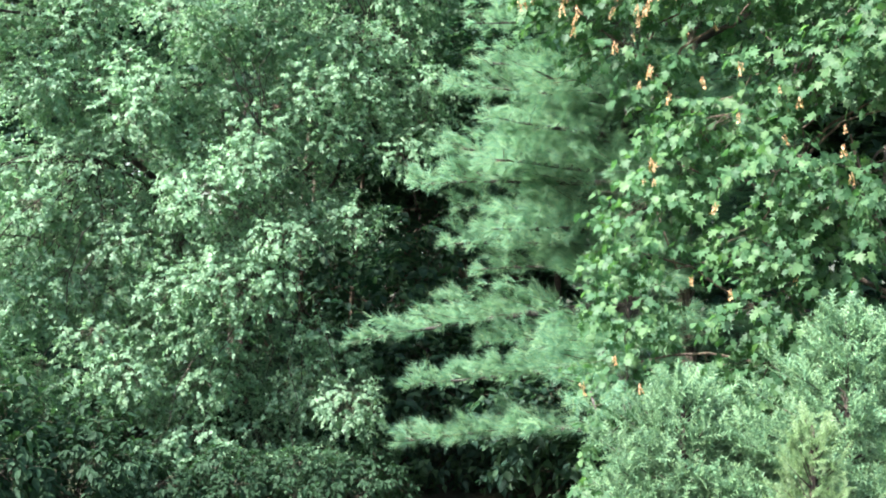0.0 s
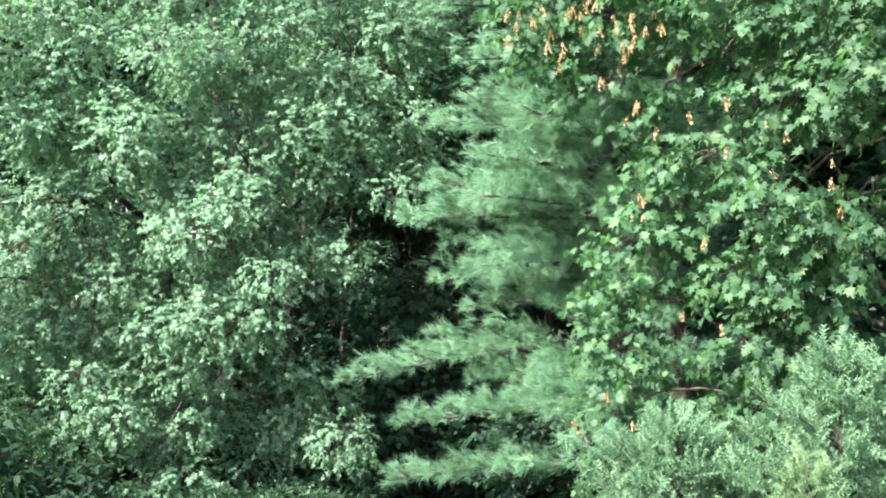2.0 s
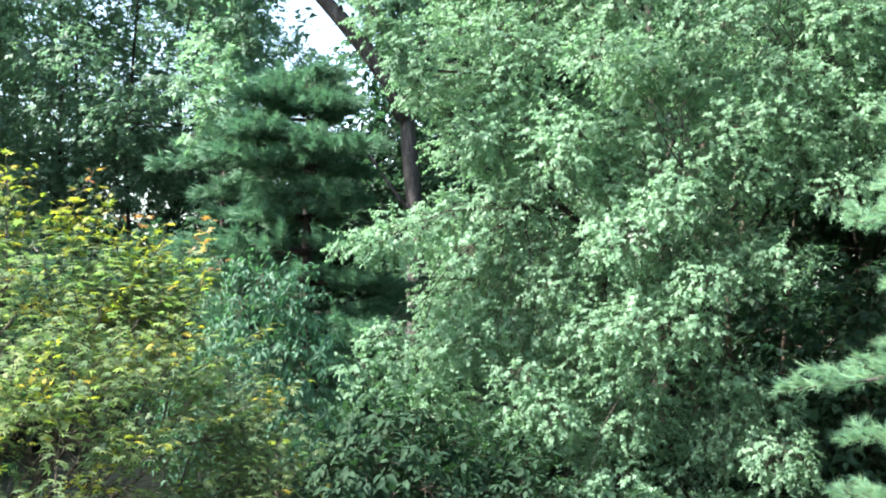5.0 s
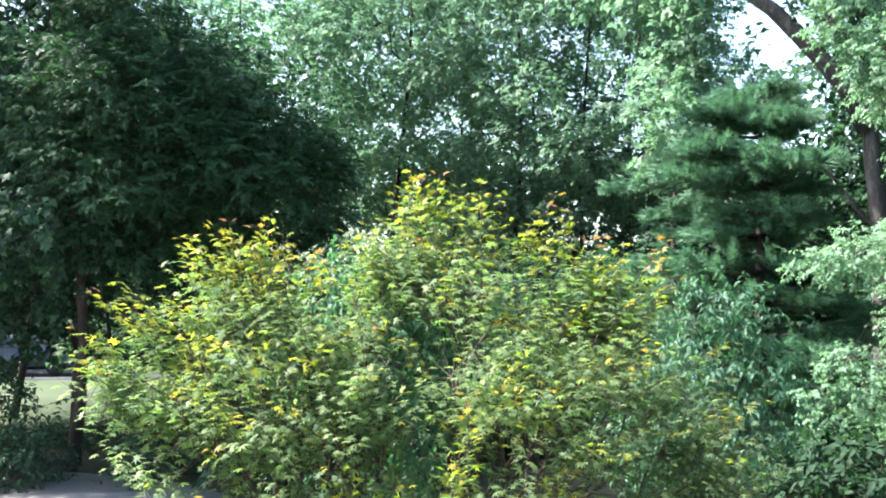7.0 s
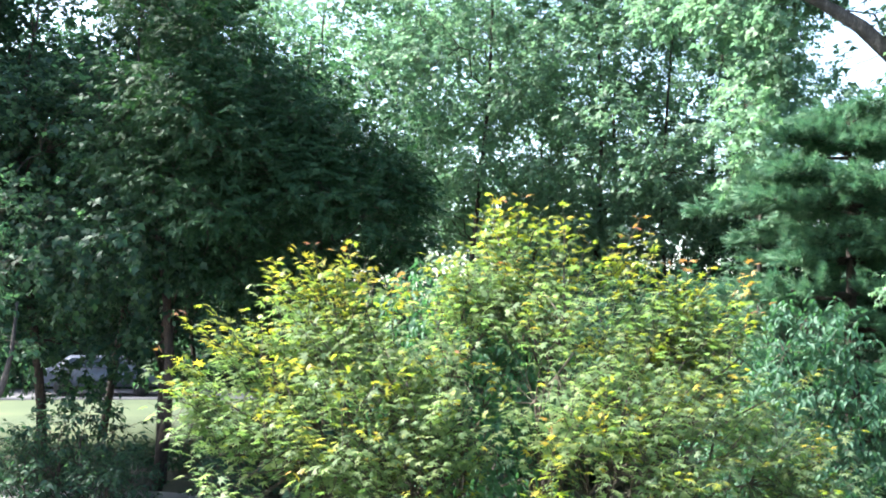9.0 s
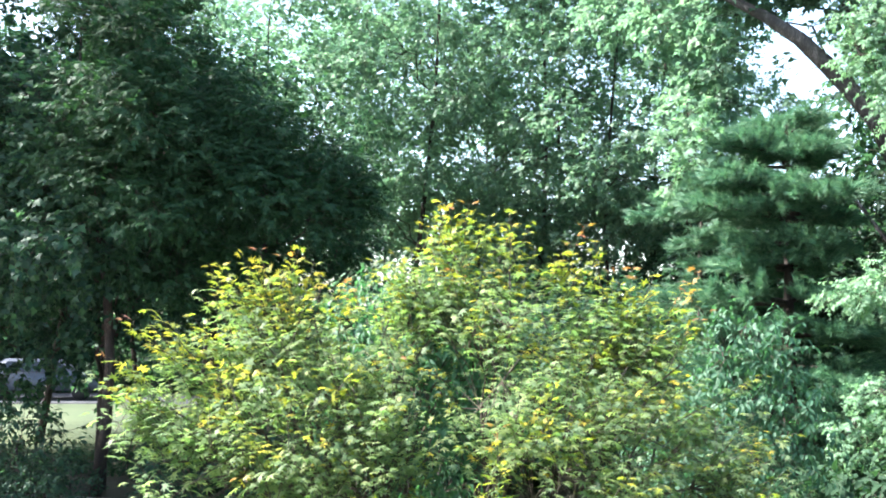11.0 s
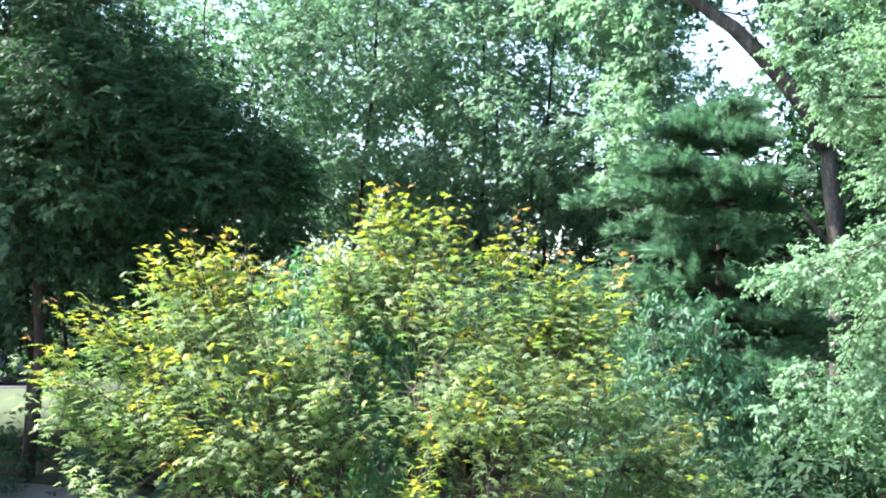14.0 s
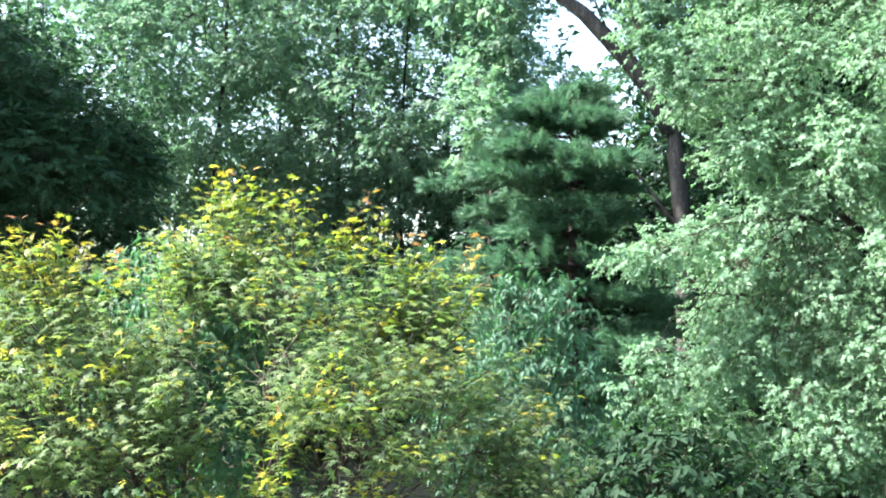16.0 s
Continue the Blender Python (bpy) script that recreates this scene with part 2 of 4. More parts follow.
NORWAY_LEAF = blade([(0.02, 0.0), (0.36, -0.10), (0.27, 0.12), (0.64, 0.36), (0.30, 0.40), (0.38, 0.76), (0.13, 0.62), (0.0, 1.0)], 0.16, 0.3, 0.4)
SILVER_LEAF = (np.array([(0, 0, 0), (0.46, 0.42, 0.1), (0.15, 0.5, 0.02), (0, 1.05, -0.25), (-0.15, 0.5, 0.02), (-0.46, 0.42, 0.1)], float), np.array([(0, 1, 2), (0, 2, 4), (2, 3, 4), (0, 4, 5)]))
FAR_LEAF = (np.array([(0, 0, 0), (0.3, 0.42, 0.1), (0, 1, -0.2), (-0.3, 0.42, 0.1)], float), np.array([(0, 1, 2), (0, 2, 3)]))
BROAD_LEAF = (np.array([(0, 0, 0), (0.46, 0.4, 0.12), (0.2, 0.62, 0.05), (0, 1, -0.2), (-0.2, 0.62, 0.05), (-0.46, 0.4, 0.12)], float), np.array([(0, 1, 2), (0, 2, 4), (2, 3, 4), (0, 4, 5)]))
OVATE_LEAF = blade([(0.02, 0.0), (0.24, 0.28), (0.2, 0.62), (0.0, 1.0)], 0.25, 0.3, 0.15)
LONG_LEAF = blade([(0.02, 0.0), (0.2, 0.22), (0.19, 0.55), (0.06, 0.85), (0.0, 1.05)], 0.35, 0.55, 0.15)


def palmate():
    rim, n = [], 7
    for i in range(n):
        a = radians(-126 + 252 * i / (n - 1))
        ln = 1.0 - 0.42 * abs(i - 3) / 3
        rim.append((math.sin(a) * ln, math.cos(a) * ln))
        if i < n - 1:
            b = radians(-126 + 252 * (i + 0.5) / (n - 1))
            rim.append((math.sin(b) * 0.3, math.cos(b) * 0.3))
    rim = np.array(rim + [(0.0, -0.05)])
    v = np.column_stack([rim[:, 0] * 0.68, rim[:, 1] * 0.62 + 0.5, -0.22 * np.hypot(rim[:, 0], rim[:, 1]) ** 2])
    v = np.concatenate([v, [[0, 0.5, 0.0]]])
    m = len(rim)
    return v, np.array([(m, (i + 1) % m, i) for i in range(m)])


PALM_LEAF = palmate()


def needle_tuft(seed, count=38, spread=0.85, width=0.03):
    rng = np.random.default_rng(seed)
    v, f = [], []
    for i in range(count):
        a, s = rng.uniform(0, 2 * np.pi), spread * math.sqrt(rng.uniform(0.02, 1))
        d = unit([math.cos(a) * s, 1.0, math.sin(a) * s - 0.12])
        root = np.array([0, rng.uniform(-0.55, 0.15), 0])
        w = unit(np.cross(d, rng.normal(size=3))) * width
        tip = root + d * rng.uniform(0.75, 1.05)
        v += [root + w, tip - np.array([0, 0, 0.08]), root - w]
        f.append((3 * i, 3 * i + 1, 3 * i + 2))
    return np.array(v), np.array(f)


def needle_twig(seed, count=56, needle=0.21, width=0.026, flat=0.0):
    """A short shoot of length 1 closely set with needles."""
    rng = np.random.default_rng(seed)
    v, f = [], []
    for i in range(count):
        y = i / count
        a = i * 2.4 + rng.uniform(-0.3, 0.3)
        side = np.array([math.cos(a), 0, math.sin(a) * (1 - flat)])
        d = unit(side + np.array([0, 0.7, 0.15]))
        ln = needle * (1.0 - 0.45 * y ** 3) * rng.uniform(0.8, 1.15)
        root = np.array([0, y, 0])
        w = unit(np.cross(d, [0.2, 0.1, 1.0])) * width
        v += [root + w, root - w, root + d * ln]
        f.append((3 * i, 3 * i + 1, 3 * i + 2))
    core, cf = sticks([[0, -0.1, 0]], [[0, 1.0, 0]], 0.022)
    return joined([(np.array(v), np.array(f)), (core, cf)])


def fern_spray():
    """A flat feathery spray of an evergreen."""
    v, f = [], []
    for i in range(6):
        y = i / 6
        for s in (-1, 1):
            ln = 0.42 * (1 - 0.75 * y)
            n = len(v)
            v += [(0, y, 0), (s * ln, y + 0.30 * (1 - y * 0.5), -0.10 - 0.08 * y), (0, y + 0.16, 0.01)]
            f.append((n, n + 1, n + 2) if s > 0 else (n, n + 2, n + 1))
    return np.array(v, float), np.array(f)


TUFT, TUFT_FAR = needle_tuft(3, 40, 0.9, 0.017), needle_tuft(4, 18, 0.85, 0.04)
SPRUCE_TWIG = needle_twig(5, 32, 0.26, 0.032)
FERN = fern_spray()


# ---- how trees grow ----
def ball(rng, n, inner=0.0):
    return unit(rng.normal(size=(n, 3))) * (rng.uniform(inner ** 3, 1, n) ** (1 / 3))[:, None]


def spray_leaves(rng, roots, dirs, count, length, size, droop=0.25, tilt=0.55, out=None, ruffle=0.38):
    """Leaves set in pairs along short twigs. Gives pos, fwd, up, size, and the twigs' ends."""
    n = len(roots)
    d = unit(dirs)
    ends = roots + d * length + np.array([0, 0, -droop * 0.3 * length])
    t = (np.arange(count) + 0.6) / count
    pos = roots[:, None] + (ends - roots)[:, None] * t[None, :, None]
    side = unit(np.cross(d, [0, 0, 1.0]) + 1e-4)
    sgn = np.where(np.arange(count) % 2 == 0, 1.0, -1.0)[None, :, None]
    last = (t > 0.9)[None, :, None]
    fwd = d[:, None] * np.where(last, 1.2, 0.55) + side[:, None] * sgn * np.where(last, 0.1, 0.9) + rng.normal(0, 0.35, (n, count, 3))
    fwd[..., 2] -= droop
    up = np.array([0, 0, 1.0]) + (0 if out is None else out[:, None] * tilt) + rng.normal(0, ruffle, (n, count, 3))
    sz = size * rng.uniform(0.6, 1.15, (n, count))
    flat = lambda a: a.reshape(-1, a.shape[-1])
    return flat(pos), flat(fwd), flat(np.array(np.broadcast_to(up, fwd.shape))), sz.ravel(), ends


def ellipsoid_lobes(rng, centre, radii, n, lobe, keep=1.0, low=-0.8, inner=0.72):
    """Lobes of foliage spread over an egg-shaped crown, jittered, with some left out."""
    out = []
    for i in range(n):
        z = 1 - 2 * (i + 0.5) / n
        if z < low or rng.uniform() > keep:
            continue
        a, r = i * 2.39996, math.sqrt(1 - z * z)
        k = rng.uniform(inner, 1.0)
        out.append((*(np.array(centre) + np.array(radii) * [math.cos(a) * r * k, math.sin(a) * r * k, z * k]), lobe * rng.uniform(0.75, 1.3)))
    return np.array(out)


def leafy(name, place, label, category, lobes, trunk, leaf, leaf_mat, bark, seed, per_lobe=60, count=8, twig=0.22,
          size=0.1, droop=0.3, tilt=0.5, limbs=9, singles=0, group="", flat=0.75, foliage="foliage", ruffle=0.38, slim=0.6):
    """A broad-leaved tree. lobes: rows x, y, z, r from its foot; trunk: points and radii."""
    rng = np.random.default_rng(seed)
    ob = thing(name, place, label, category, group)
    tp, tr = np.array(trunk[0], float), np.array(trunk[1], float)
    part("trunk", tube(tp, tr, 10), bark, ob, smooth=True)
    lobes = np.asarray(lobes, float)
    centre = np.array([tp[-1][0], tp[-1][1], lobes[:, 2].mean()])
    order = rng.permutation(len(lobes))
    thin, lines = [], []
    for k, i in enumerate(order):
        c, r = lobes[i, :3], lobes[i, 3]
        want = max(c[2] - 0.75 * np.linalg.norm(c[:2] - centre[:2]), tp[0][2] + 0.25 * (tp[-1][2] - tp[0][2]))
        s = np.argmin(abs(tp[:, 2] - want))
        a = tp[s]
        if k >= limbs and lines:
            cand = np.concatenate(lines)
            a = cand[np.argmin(np.linalg.norm(cand - c, axis=1))]
        line = bend(a, c, 0.08, 0.035, 8, rng)
        rad = np.linspace(min(0.4 * tr[s], 0.010 + 0.008 * np.linalg.norm(c - a)), 0.006, 8)
        if k < limbs:
            lines.append(line[3:])
            part("limb", tube(line, rad, 6), bark, ob, smooth=True)
        else:
            thin.append(tube(line, rad * slim, 5))
    if thin:
        part("branch_layer", joined(thin), bark, ob, kind="stuff")
    roots, outs = [], []
    for c0, c1, c2, r, *dense in lobes:
        n = max(4, int(per_lobe * r * r * 2.2 * (dense[0] if dense else 1.0)))
        o = ball(rng, n, 0.35)
        o[:, 2] *= flat
        roots.append(np.array([c0, c1, c2]) + o * r)
        outs.append(unit(o + 0.35 * unit(np.array([c0, c1, c2]) - centre)))
    roots, outs = np.concatenate(roots), np.concatenate(outs)
    dirs = outs * 0.8 + rng.normal(0, 0.4, roots.shape)
    dirs[:, 2] -= 0.15
    pos, fwd, up, sz, ends = spray_leaves(rng, roots, dirs, count, twig, size, droop, tilt, outs, ruffle)
    inward = roots - outs * twig * 1.2
    part("twig_layer", sticks(inward[::2], ends[::2], 0.0015 + 0.014 * size), TWIG, ob, kind="stuff")
    if singles:
        near = np.argsort(pos[:, 1] + place[1] + 0.3 * abs(pos[:, 0]))[:singles * 3:3]
        loose = np.ones(len(pos), bool)
        loose[near] = False
        me = fill(bpy.data.meshes.new("leaf"), *leaf)
        me.materials.append(leaf_mat)
        s, f, u = frames_of(fwd[near], up[near])
        for k, i in enumerate(near):
            lf = new("leaf", me)
            lf.parent = ob
            m = Matrix([(*(sz[i] * a),) for a in (s[k], f[k], u[k])]).transposed().to_4x4()
            m.translation = pos[i]
            lf.matrix_basis = m
        pos, fwd, up, sz = pos[loose], fwd[loose], up[loose], sz[loose]
    part(foliage, scatter(leaf, pos, fwd, up, sz), leaf_mat, ob, kind="stuff")
    return ob


def bough(rng, length, lift, sag, tuft_gap=0.085, width=0.42, puff=1.0):
    """One branch of a pine along +x: its line, its side twigs, and the places and ways of its tufts."""
    t = np.linspace(0, 1, 9)
    line = np.column_stack([t * length, 0.05 * length * np.sin(t * 5 + rng.uniform(0, 6)), length * (lift * t - sag * t * t)])
    starts, ends, pos, way = [], [], [], []
    s = 0.22
    while s < 1.0:
        for sgn in (-1, 1):
            root = np.array([np.interp(s, t, line[:, i]) for i in range(3)])
            ln = length * width * (1.05 - s) * rng.uniform(0.6, 1.15) + 0.12
            a = radians(rng.uniform(32, 62)) * sgn
            d = unit([math.cos(a), math.sin(a), rng.uniform(-0.05 - 0.18 * (puff - 1), 0.3 * puff)])
            e = root + d * ln
            starts.append(root), ends.append(e)
            k = max(2, int(ln / tuft_gap))
            for j in range(k):
                q = (j + 1) / k
                w = unit(d + rng.normal(0, 0.45, 3) + np.array([0.2, 0, 0.12]))
                pos.append(root + d * ln * q + rng.normal(0, 0.02, 3)), way.append(w)
                if rng.uniform() < 0.5:
                    pos.append(root + d * ln * q + [0, 0, rng.uniform(0.02, 0.1) * puff]), way.append(unit(w + [0.3, 0, 0.35]))
        s += 0.09 / max(length, 0.5) + 0.035
    pos.append(line[-1]), way.append(unit(line[-1] - line[-2]))
    return line, np.array(starts), np.array(ends), np.array(pos), np.array(way)


def pine(name, place, label, whorls, height, trunk_r, tuft, tuft_size, mat, bark, seed, first=None, gap=0.085, group="", lean=(0, 0), width=0.42, least=0.62, puff=1.0, lee=None):
    """A pine. whorls: rows height, length, branches, lift, sag; first: the bearing of the first branch of each; lee: bearing, least height and share of the boughs kept short."""
    rng = np.random.default_rng(seed)
    ob = thing(name, place, label, "tree", group)
    t = np.linspace(0, 1, 9)
    line = np.column_stack([lean[0] * t, lean[1] * t, height * t])
    part("trunk", tube(line, trunk_r * (1.02 - 0.93 * t), 10), bark, ob, smooth=True)
    s_all, e_all, p_all, w_all, z_up = [], [], [], [], []
    for z, length, n, lift, sag, *rest in whorls:
        a0 = rng.uniform(0, 2 * np.pi) if first is None else radians(90 + first)
        for i in range(n):
            a = a0 + i * 2 * np.pi / n + rng.normal(0, 0.12) * (i > 0)
            short = lee[2] if lee and z > lee[1] and math.cos(a - radians(90 + lee[0])) > 0.5 else 1.0
            ln, s, e, p, w = bough(rng, short * length * (rng.uniform(least, 1.1) if i else 1.0), lift * rng.uniform(0.6, 1.5), sag, gap, width, rest[0] if rest else puff)
            rot = np.array([[math.cos(a), -math.sin(a), 0], [math.sin(a), math.cos(a), 0], [0, 0, 1]])
            foot = np.array([lean[0] * z / height, lean[1] * z / height, z + rng.normal(0, 0.09)])
            part("limb", tube(ln @ rot.T + foot, np.linspace(0.012 + 0.012 * length, 0.005, 9), 5), bark, ob)
            s_all.append(s @ rot.T + foot), e_all.append(e @ rot.T + foot)
            p_all.append(p @ rot.T + foot), w_all.append(w @ rot.T)
    s, e, p, w = (np.concatenate(q) for q in (s_all, e_all, p_all, w_all))
    part("twig_layer", sticks(s, e, 0.005), TWIG, ob, kind="stuff")
    up = np.array([0, 0, 1.0]) + rng.normal(0, 0.4, p.shape)
    part("needle_foliage", scatter(tuft, p, w, up, tuft_size * rng.uniform(0.8, 1.15, len(p))), mat, ob, kind="stuff")
    return ob


def spruce(name, place, label, height, radius, mat, seed, twig=0.145, layers=15, group=""):
    """A young spruce: tiers of rising branches, closely set with short bushy shoots."""
    rng = np.random.default_rng(seed)
    ob = thing(name, place, label, "tree", group)
    part("trunk", tube([(0, 0, 0), (0.02, 0.01, height * 0.5), (0, 0, height)], [0.05, 0.035, 0.008], 8), BARK_BROWN, ob)
    s, e, pos, way = [], [], [np.array([0, 0, height - twig])], [np.array([0, 0, 1.0])]
    for k in range(layers):
        q = k / (layers - 1)
        z = height * (0.06 + 0.88 * q)
        ln = radius * (1.02 - q) ** 0.75 + 0.08
        n = 11 if q < 0.75 else 7
        for i in range(n):
            a = i * 2 * np.pi / n + k * 0.7 + rng.normal(0, 0.16)
            d = unit([math.cos(a), math.sin(a), 0.15 + 0.6 * q * q + rng.normal(0, 0.1)])
            b = np.array([0, 0, z + rng.normal(0, 0.04)])
            tip = b + d * ln * rng.uniform(0.7, 1.12) + [0, 0, 0.05]
            s.append(b), e.append(tip)
            side = unit(np.cross(d, [0, 0, 1.0]))
            m = max(3, int(ln / 0.075))
            for j in range(m):
                t = 0.35 + 0.65 * (j + rng.uniform(0.2, 0.8)) / m
                root = b + (tip - b) * t
                for sg in (-1, 1):
                    w = unit(d * 0.8 + side * sg * rng.uniform(0.4, 1.0) + [0, 0, rng.uniform(-0.25, 0.55)])
                    reach = ln * 0.36 * (1.1 - t)
                    for h in range(1 + int(reach / 0.09)):
                        pos.append(root + w * h * 0.085 + rng.normal(0, 0.02, 3)), way.append(unit(w + rng.normal(0, 0.4, 3)))
                pos.append(root + rng.normal(0, 0.02, 3)), way.append(unit(d * 0.6 + [0, 0, 0.9] + rng.normal(0, 0.4, 3)))
            pos.append(tip - d * 0.05), way.append(unit(d + [0, 0, 0.35]))
    part("branch_layer", sticks(np.array(s), np.array(e), 0.005), BARK_BROWN, ob, kind="stuff")
    pos, way = np.array(pos), np.array(way)
    up = np.array([0, 0, 1.0]) + rng.normal(0, 0.3, pos.shape)
    part("needle_foliage", scatter(SPRUCE_TWIG, pos, way, up, twig * rng.uniform(0.7, 1.15, len(pos))), mat, ob, kind="stuff")
    return ob


def from_foot(place, rows):
    """Lobes given by bearing, distance, height above ground and radius, as rows from a tree's foot."""
    return np.array([(*(polar(a, d, z) - np.array(place)), *rest) for a, d, z, *rest in rows])


# ---- ground ----
def sheet(name, xs, ys, height, mat, label, kind="structure"):
    gx, gy = np.meshgrid(xs, ys)
    z = np.array([height(x, y) for x, y in zip(gx.ravel(), gy.ravel())])
    v = np.column_stack([gx.ravel(), gy.ravel(), z])
    w, h = len(xs), len(ys)
    i = (np.arange(h - 1)[:, None] * w + np.arange(w - 1)[None]).ravel()
    f = np.concatenate([np.stack([i, i + 1, i + w + 1], 1), np.stack([i, i + w + 1, i + w], 1)])
    ob = part(name, (v, f), mat, label=label, kind=kind, smooth=True)
    ob["category"] = name
    return ob


def relief(x, y):
    return 0.05 * noise.noise(Vector((x * 0.35, y * 0.35, 0))) - 0.03


steps = np.concatenate([[-1500, -400, -150, -90], np.arange(-64, 64.1, 1.6), [90, 150, 400, 1500]])
sheet("ground", steps, steps, relief, SOIL, "dark woodland ground with leaf litter and moss")


def disc(name, rim, z, mat, label):
    """A flat surface inside a rim, with a thin edge."""
    rim = np.array(rim)
    n = len(rim)
    top = np.column_stack([rim, np.full(n, z)])
    v = np.concatenate([top, top - [0, 0, 0.12], [[*rim.mean(0), z]]])
    f = [(2 * n, i, (i + 1) % n) for i in range(n)]
    f += [q for i in range(n) for q in ((i, n + i, n + (i + 1) % n), (i, n + (i + 1) % n, (i + 1) % n))]
    ob = part(name, (v, np.array(f)), mat, label=label, kind="structure")
    ob["category"] = name
    return ob


angles = np.linspace(0, 2 * np.pi, 64, endpoint=False)
rim = np.column_stack([-13.2 + 7.6 * np.cos(angles), -2.6 + 10.5 * np.sin(angles)])
rim += 0.18 * np.column_stack([np.sin(5 * angles), np.cos(7 * angles)])
disc("driveway", rim, 0.03, GRAVEL, "sunlit pale grey asphalt driveway with a curved edge")
lawn_rim = [polar(a, d)[:2] for a, d in ((54, 25), (62, 23.5), (68, 23), (74, 24), (82, 23), (94, 25), (94, 39.5), (82, 39.0), (72, 38.6), (62, 38.6), (54, 38.6))]
disc("lawn", lawn_rim, 0.045, GRASS, "sunlit mown lawn beyond the shady trees")
street_rim = [polar(a, d)[:2] for a, d in ((46, 39.2), (60, 38.9), (70, 38.9), (80, 39.4), (95, 40.6), (95, 46), (80, 45), (70, 44.6), (60, 44.6), (46, 45))]
disc("road", street_rim, 0.05, STREET, "grey asphalt street beyond the lawn")

# ---- the wood behind: far leaf masses that close the view ----
rng = np.random.default_rng(11)
n = 9000
az = rng.uniform(-75, 115, n)
dist = rng.uniform(64, 92, n)
top = 7.0 + 2.5 * np.sin(az * 0.31) + 1.5 * np.sin(az * 0.83 + 1)
pos = np.array([polar(a, d, z) for a, d, z in zip(az, dist, top * rng.uniform(0, 1, n) ** 0.7)])
# The belt's darkness is shade put into its leaf colour.
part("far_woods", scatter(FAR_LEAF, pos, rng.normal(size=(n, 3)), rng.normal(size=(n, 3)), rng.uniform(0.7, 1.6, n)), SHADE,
     label="distant belt of woodland with shade-darkened leaves", kind="stuff")["category"] = "woodland"


# ---- tall trees in the back row ----
def tall_tree(name, label, seed, height, spread, leaf_size, mat, lobes=34, per=34, low=0.25, keep=0.8, place=(0, 0, 0), group="", lobe=0.85, bark=None, stem=0.065, leaf=None):
    r = np.random.default_rng(seed)
    mid = height * (1 + low) / 2
    lb = ellipsoid_lobes(r, (0, 0, mid), (spread, spread, height * (1 - low) / 2), lobes, lobe, keep, -1.0, 0.3)
    t = np.linspace(0, 1, 8)
    wob = np.column_stack([0.3 * np.sin(t * 5 + seed), 0.3 * np.cos(t * 4 + seed), t * height * 0.85])
    wob[:, :2] -= wob[0, :2]
    return leafy(name, place, label, "tree", lb, (wob, stem * (1.05 - 0.85 * t)), leaf or FAR_LEAF, mat, bark or BARK_BROWN, seed, per_lobe=per, count=7,
                 twig=0.28, size=leaf_size, limbs=8, group=group, droop=0.35)


back_label = "tall slender broad-leaved tree with thin dark trunk and airy crown"
kinds = [tall_tree("tree", back_label, 21, 17, 2.6, 0.14, BACK, lobes=50, per=46, low=0.14, keep=0.8, group="back row of trees", lobe=0.8, stem=0.075, leaf=BROAD_LEAF),
         tall_tree("tree", back_label, 22, 15, 2.9, 0.14, BACK, lobes=48, per=46, low=0.1, keep=0.8, group="back row of trees", lobe=0.8, stem=0.07, leaf=BROAD_LEAF),
         tall_tree("tree", back_label, 23, 19, 3.0, 0.14, BACK, lobes=60, per=46, low=0.15, keep=0.78, group="back row of trees", lobe=0.8, stem=0.085, leaf=BROAD_LEAF)]
for i, (a, d) in enumerate([(36.5, 30), (39, 26), (41.5, 33), (44.3, 27.5), (47.4, 32), (50.6, 28), (53.7, 33), (57.4, 29), (61.5, 40), (34.5, 34), (45.5, 40), (51.5, 41)]):
    m = Matrix.Translation([float(c) for c in polar(a, d)]) @ pose(0, 0, 0, 0, 0, (i * 77) % 360)
    if i < 3:
        kinds[i].matrix_world = m
    else:
        copy_thing(kinds[i % 3], m)

wood_label = "leafy tree with shade-darkened leaves deeper in the wood"
# The deep wood's shade is painted in by the darkened leaf colour.
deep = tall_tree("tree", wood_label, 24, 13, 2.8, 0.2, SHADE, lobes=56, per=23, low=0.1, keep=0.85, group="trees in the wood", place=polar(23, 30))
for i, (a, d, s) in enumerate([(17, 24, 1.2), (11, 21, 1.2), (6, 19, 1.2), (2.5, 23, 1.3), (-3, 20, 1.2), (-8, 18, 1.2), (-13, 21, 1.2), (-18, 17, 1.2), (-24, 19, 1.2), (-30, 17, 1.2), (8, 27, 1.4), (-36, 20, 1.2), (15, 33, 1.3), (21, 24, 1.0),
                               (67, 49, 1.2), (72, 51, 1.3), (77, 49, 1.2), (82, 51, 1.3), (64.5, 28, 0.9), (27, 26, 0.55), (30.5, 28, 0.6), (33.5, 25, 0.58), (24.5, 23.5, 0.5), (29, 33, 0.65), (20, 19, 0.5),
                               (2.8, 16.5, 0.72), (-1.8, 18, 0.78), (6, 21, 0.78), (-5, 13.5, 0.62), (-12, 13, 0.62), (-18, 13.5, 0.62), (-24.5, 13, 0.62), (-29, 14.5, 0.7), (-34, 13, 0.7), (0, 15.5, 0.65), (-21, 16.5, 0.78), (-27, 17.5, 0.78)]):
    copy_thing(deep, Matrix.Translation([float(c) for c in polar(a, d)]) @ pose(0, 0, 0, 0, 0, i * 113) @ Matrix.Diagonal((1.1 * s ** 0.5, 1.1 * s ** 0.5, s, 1)))

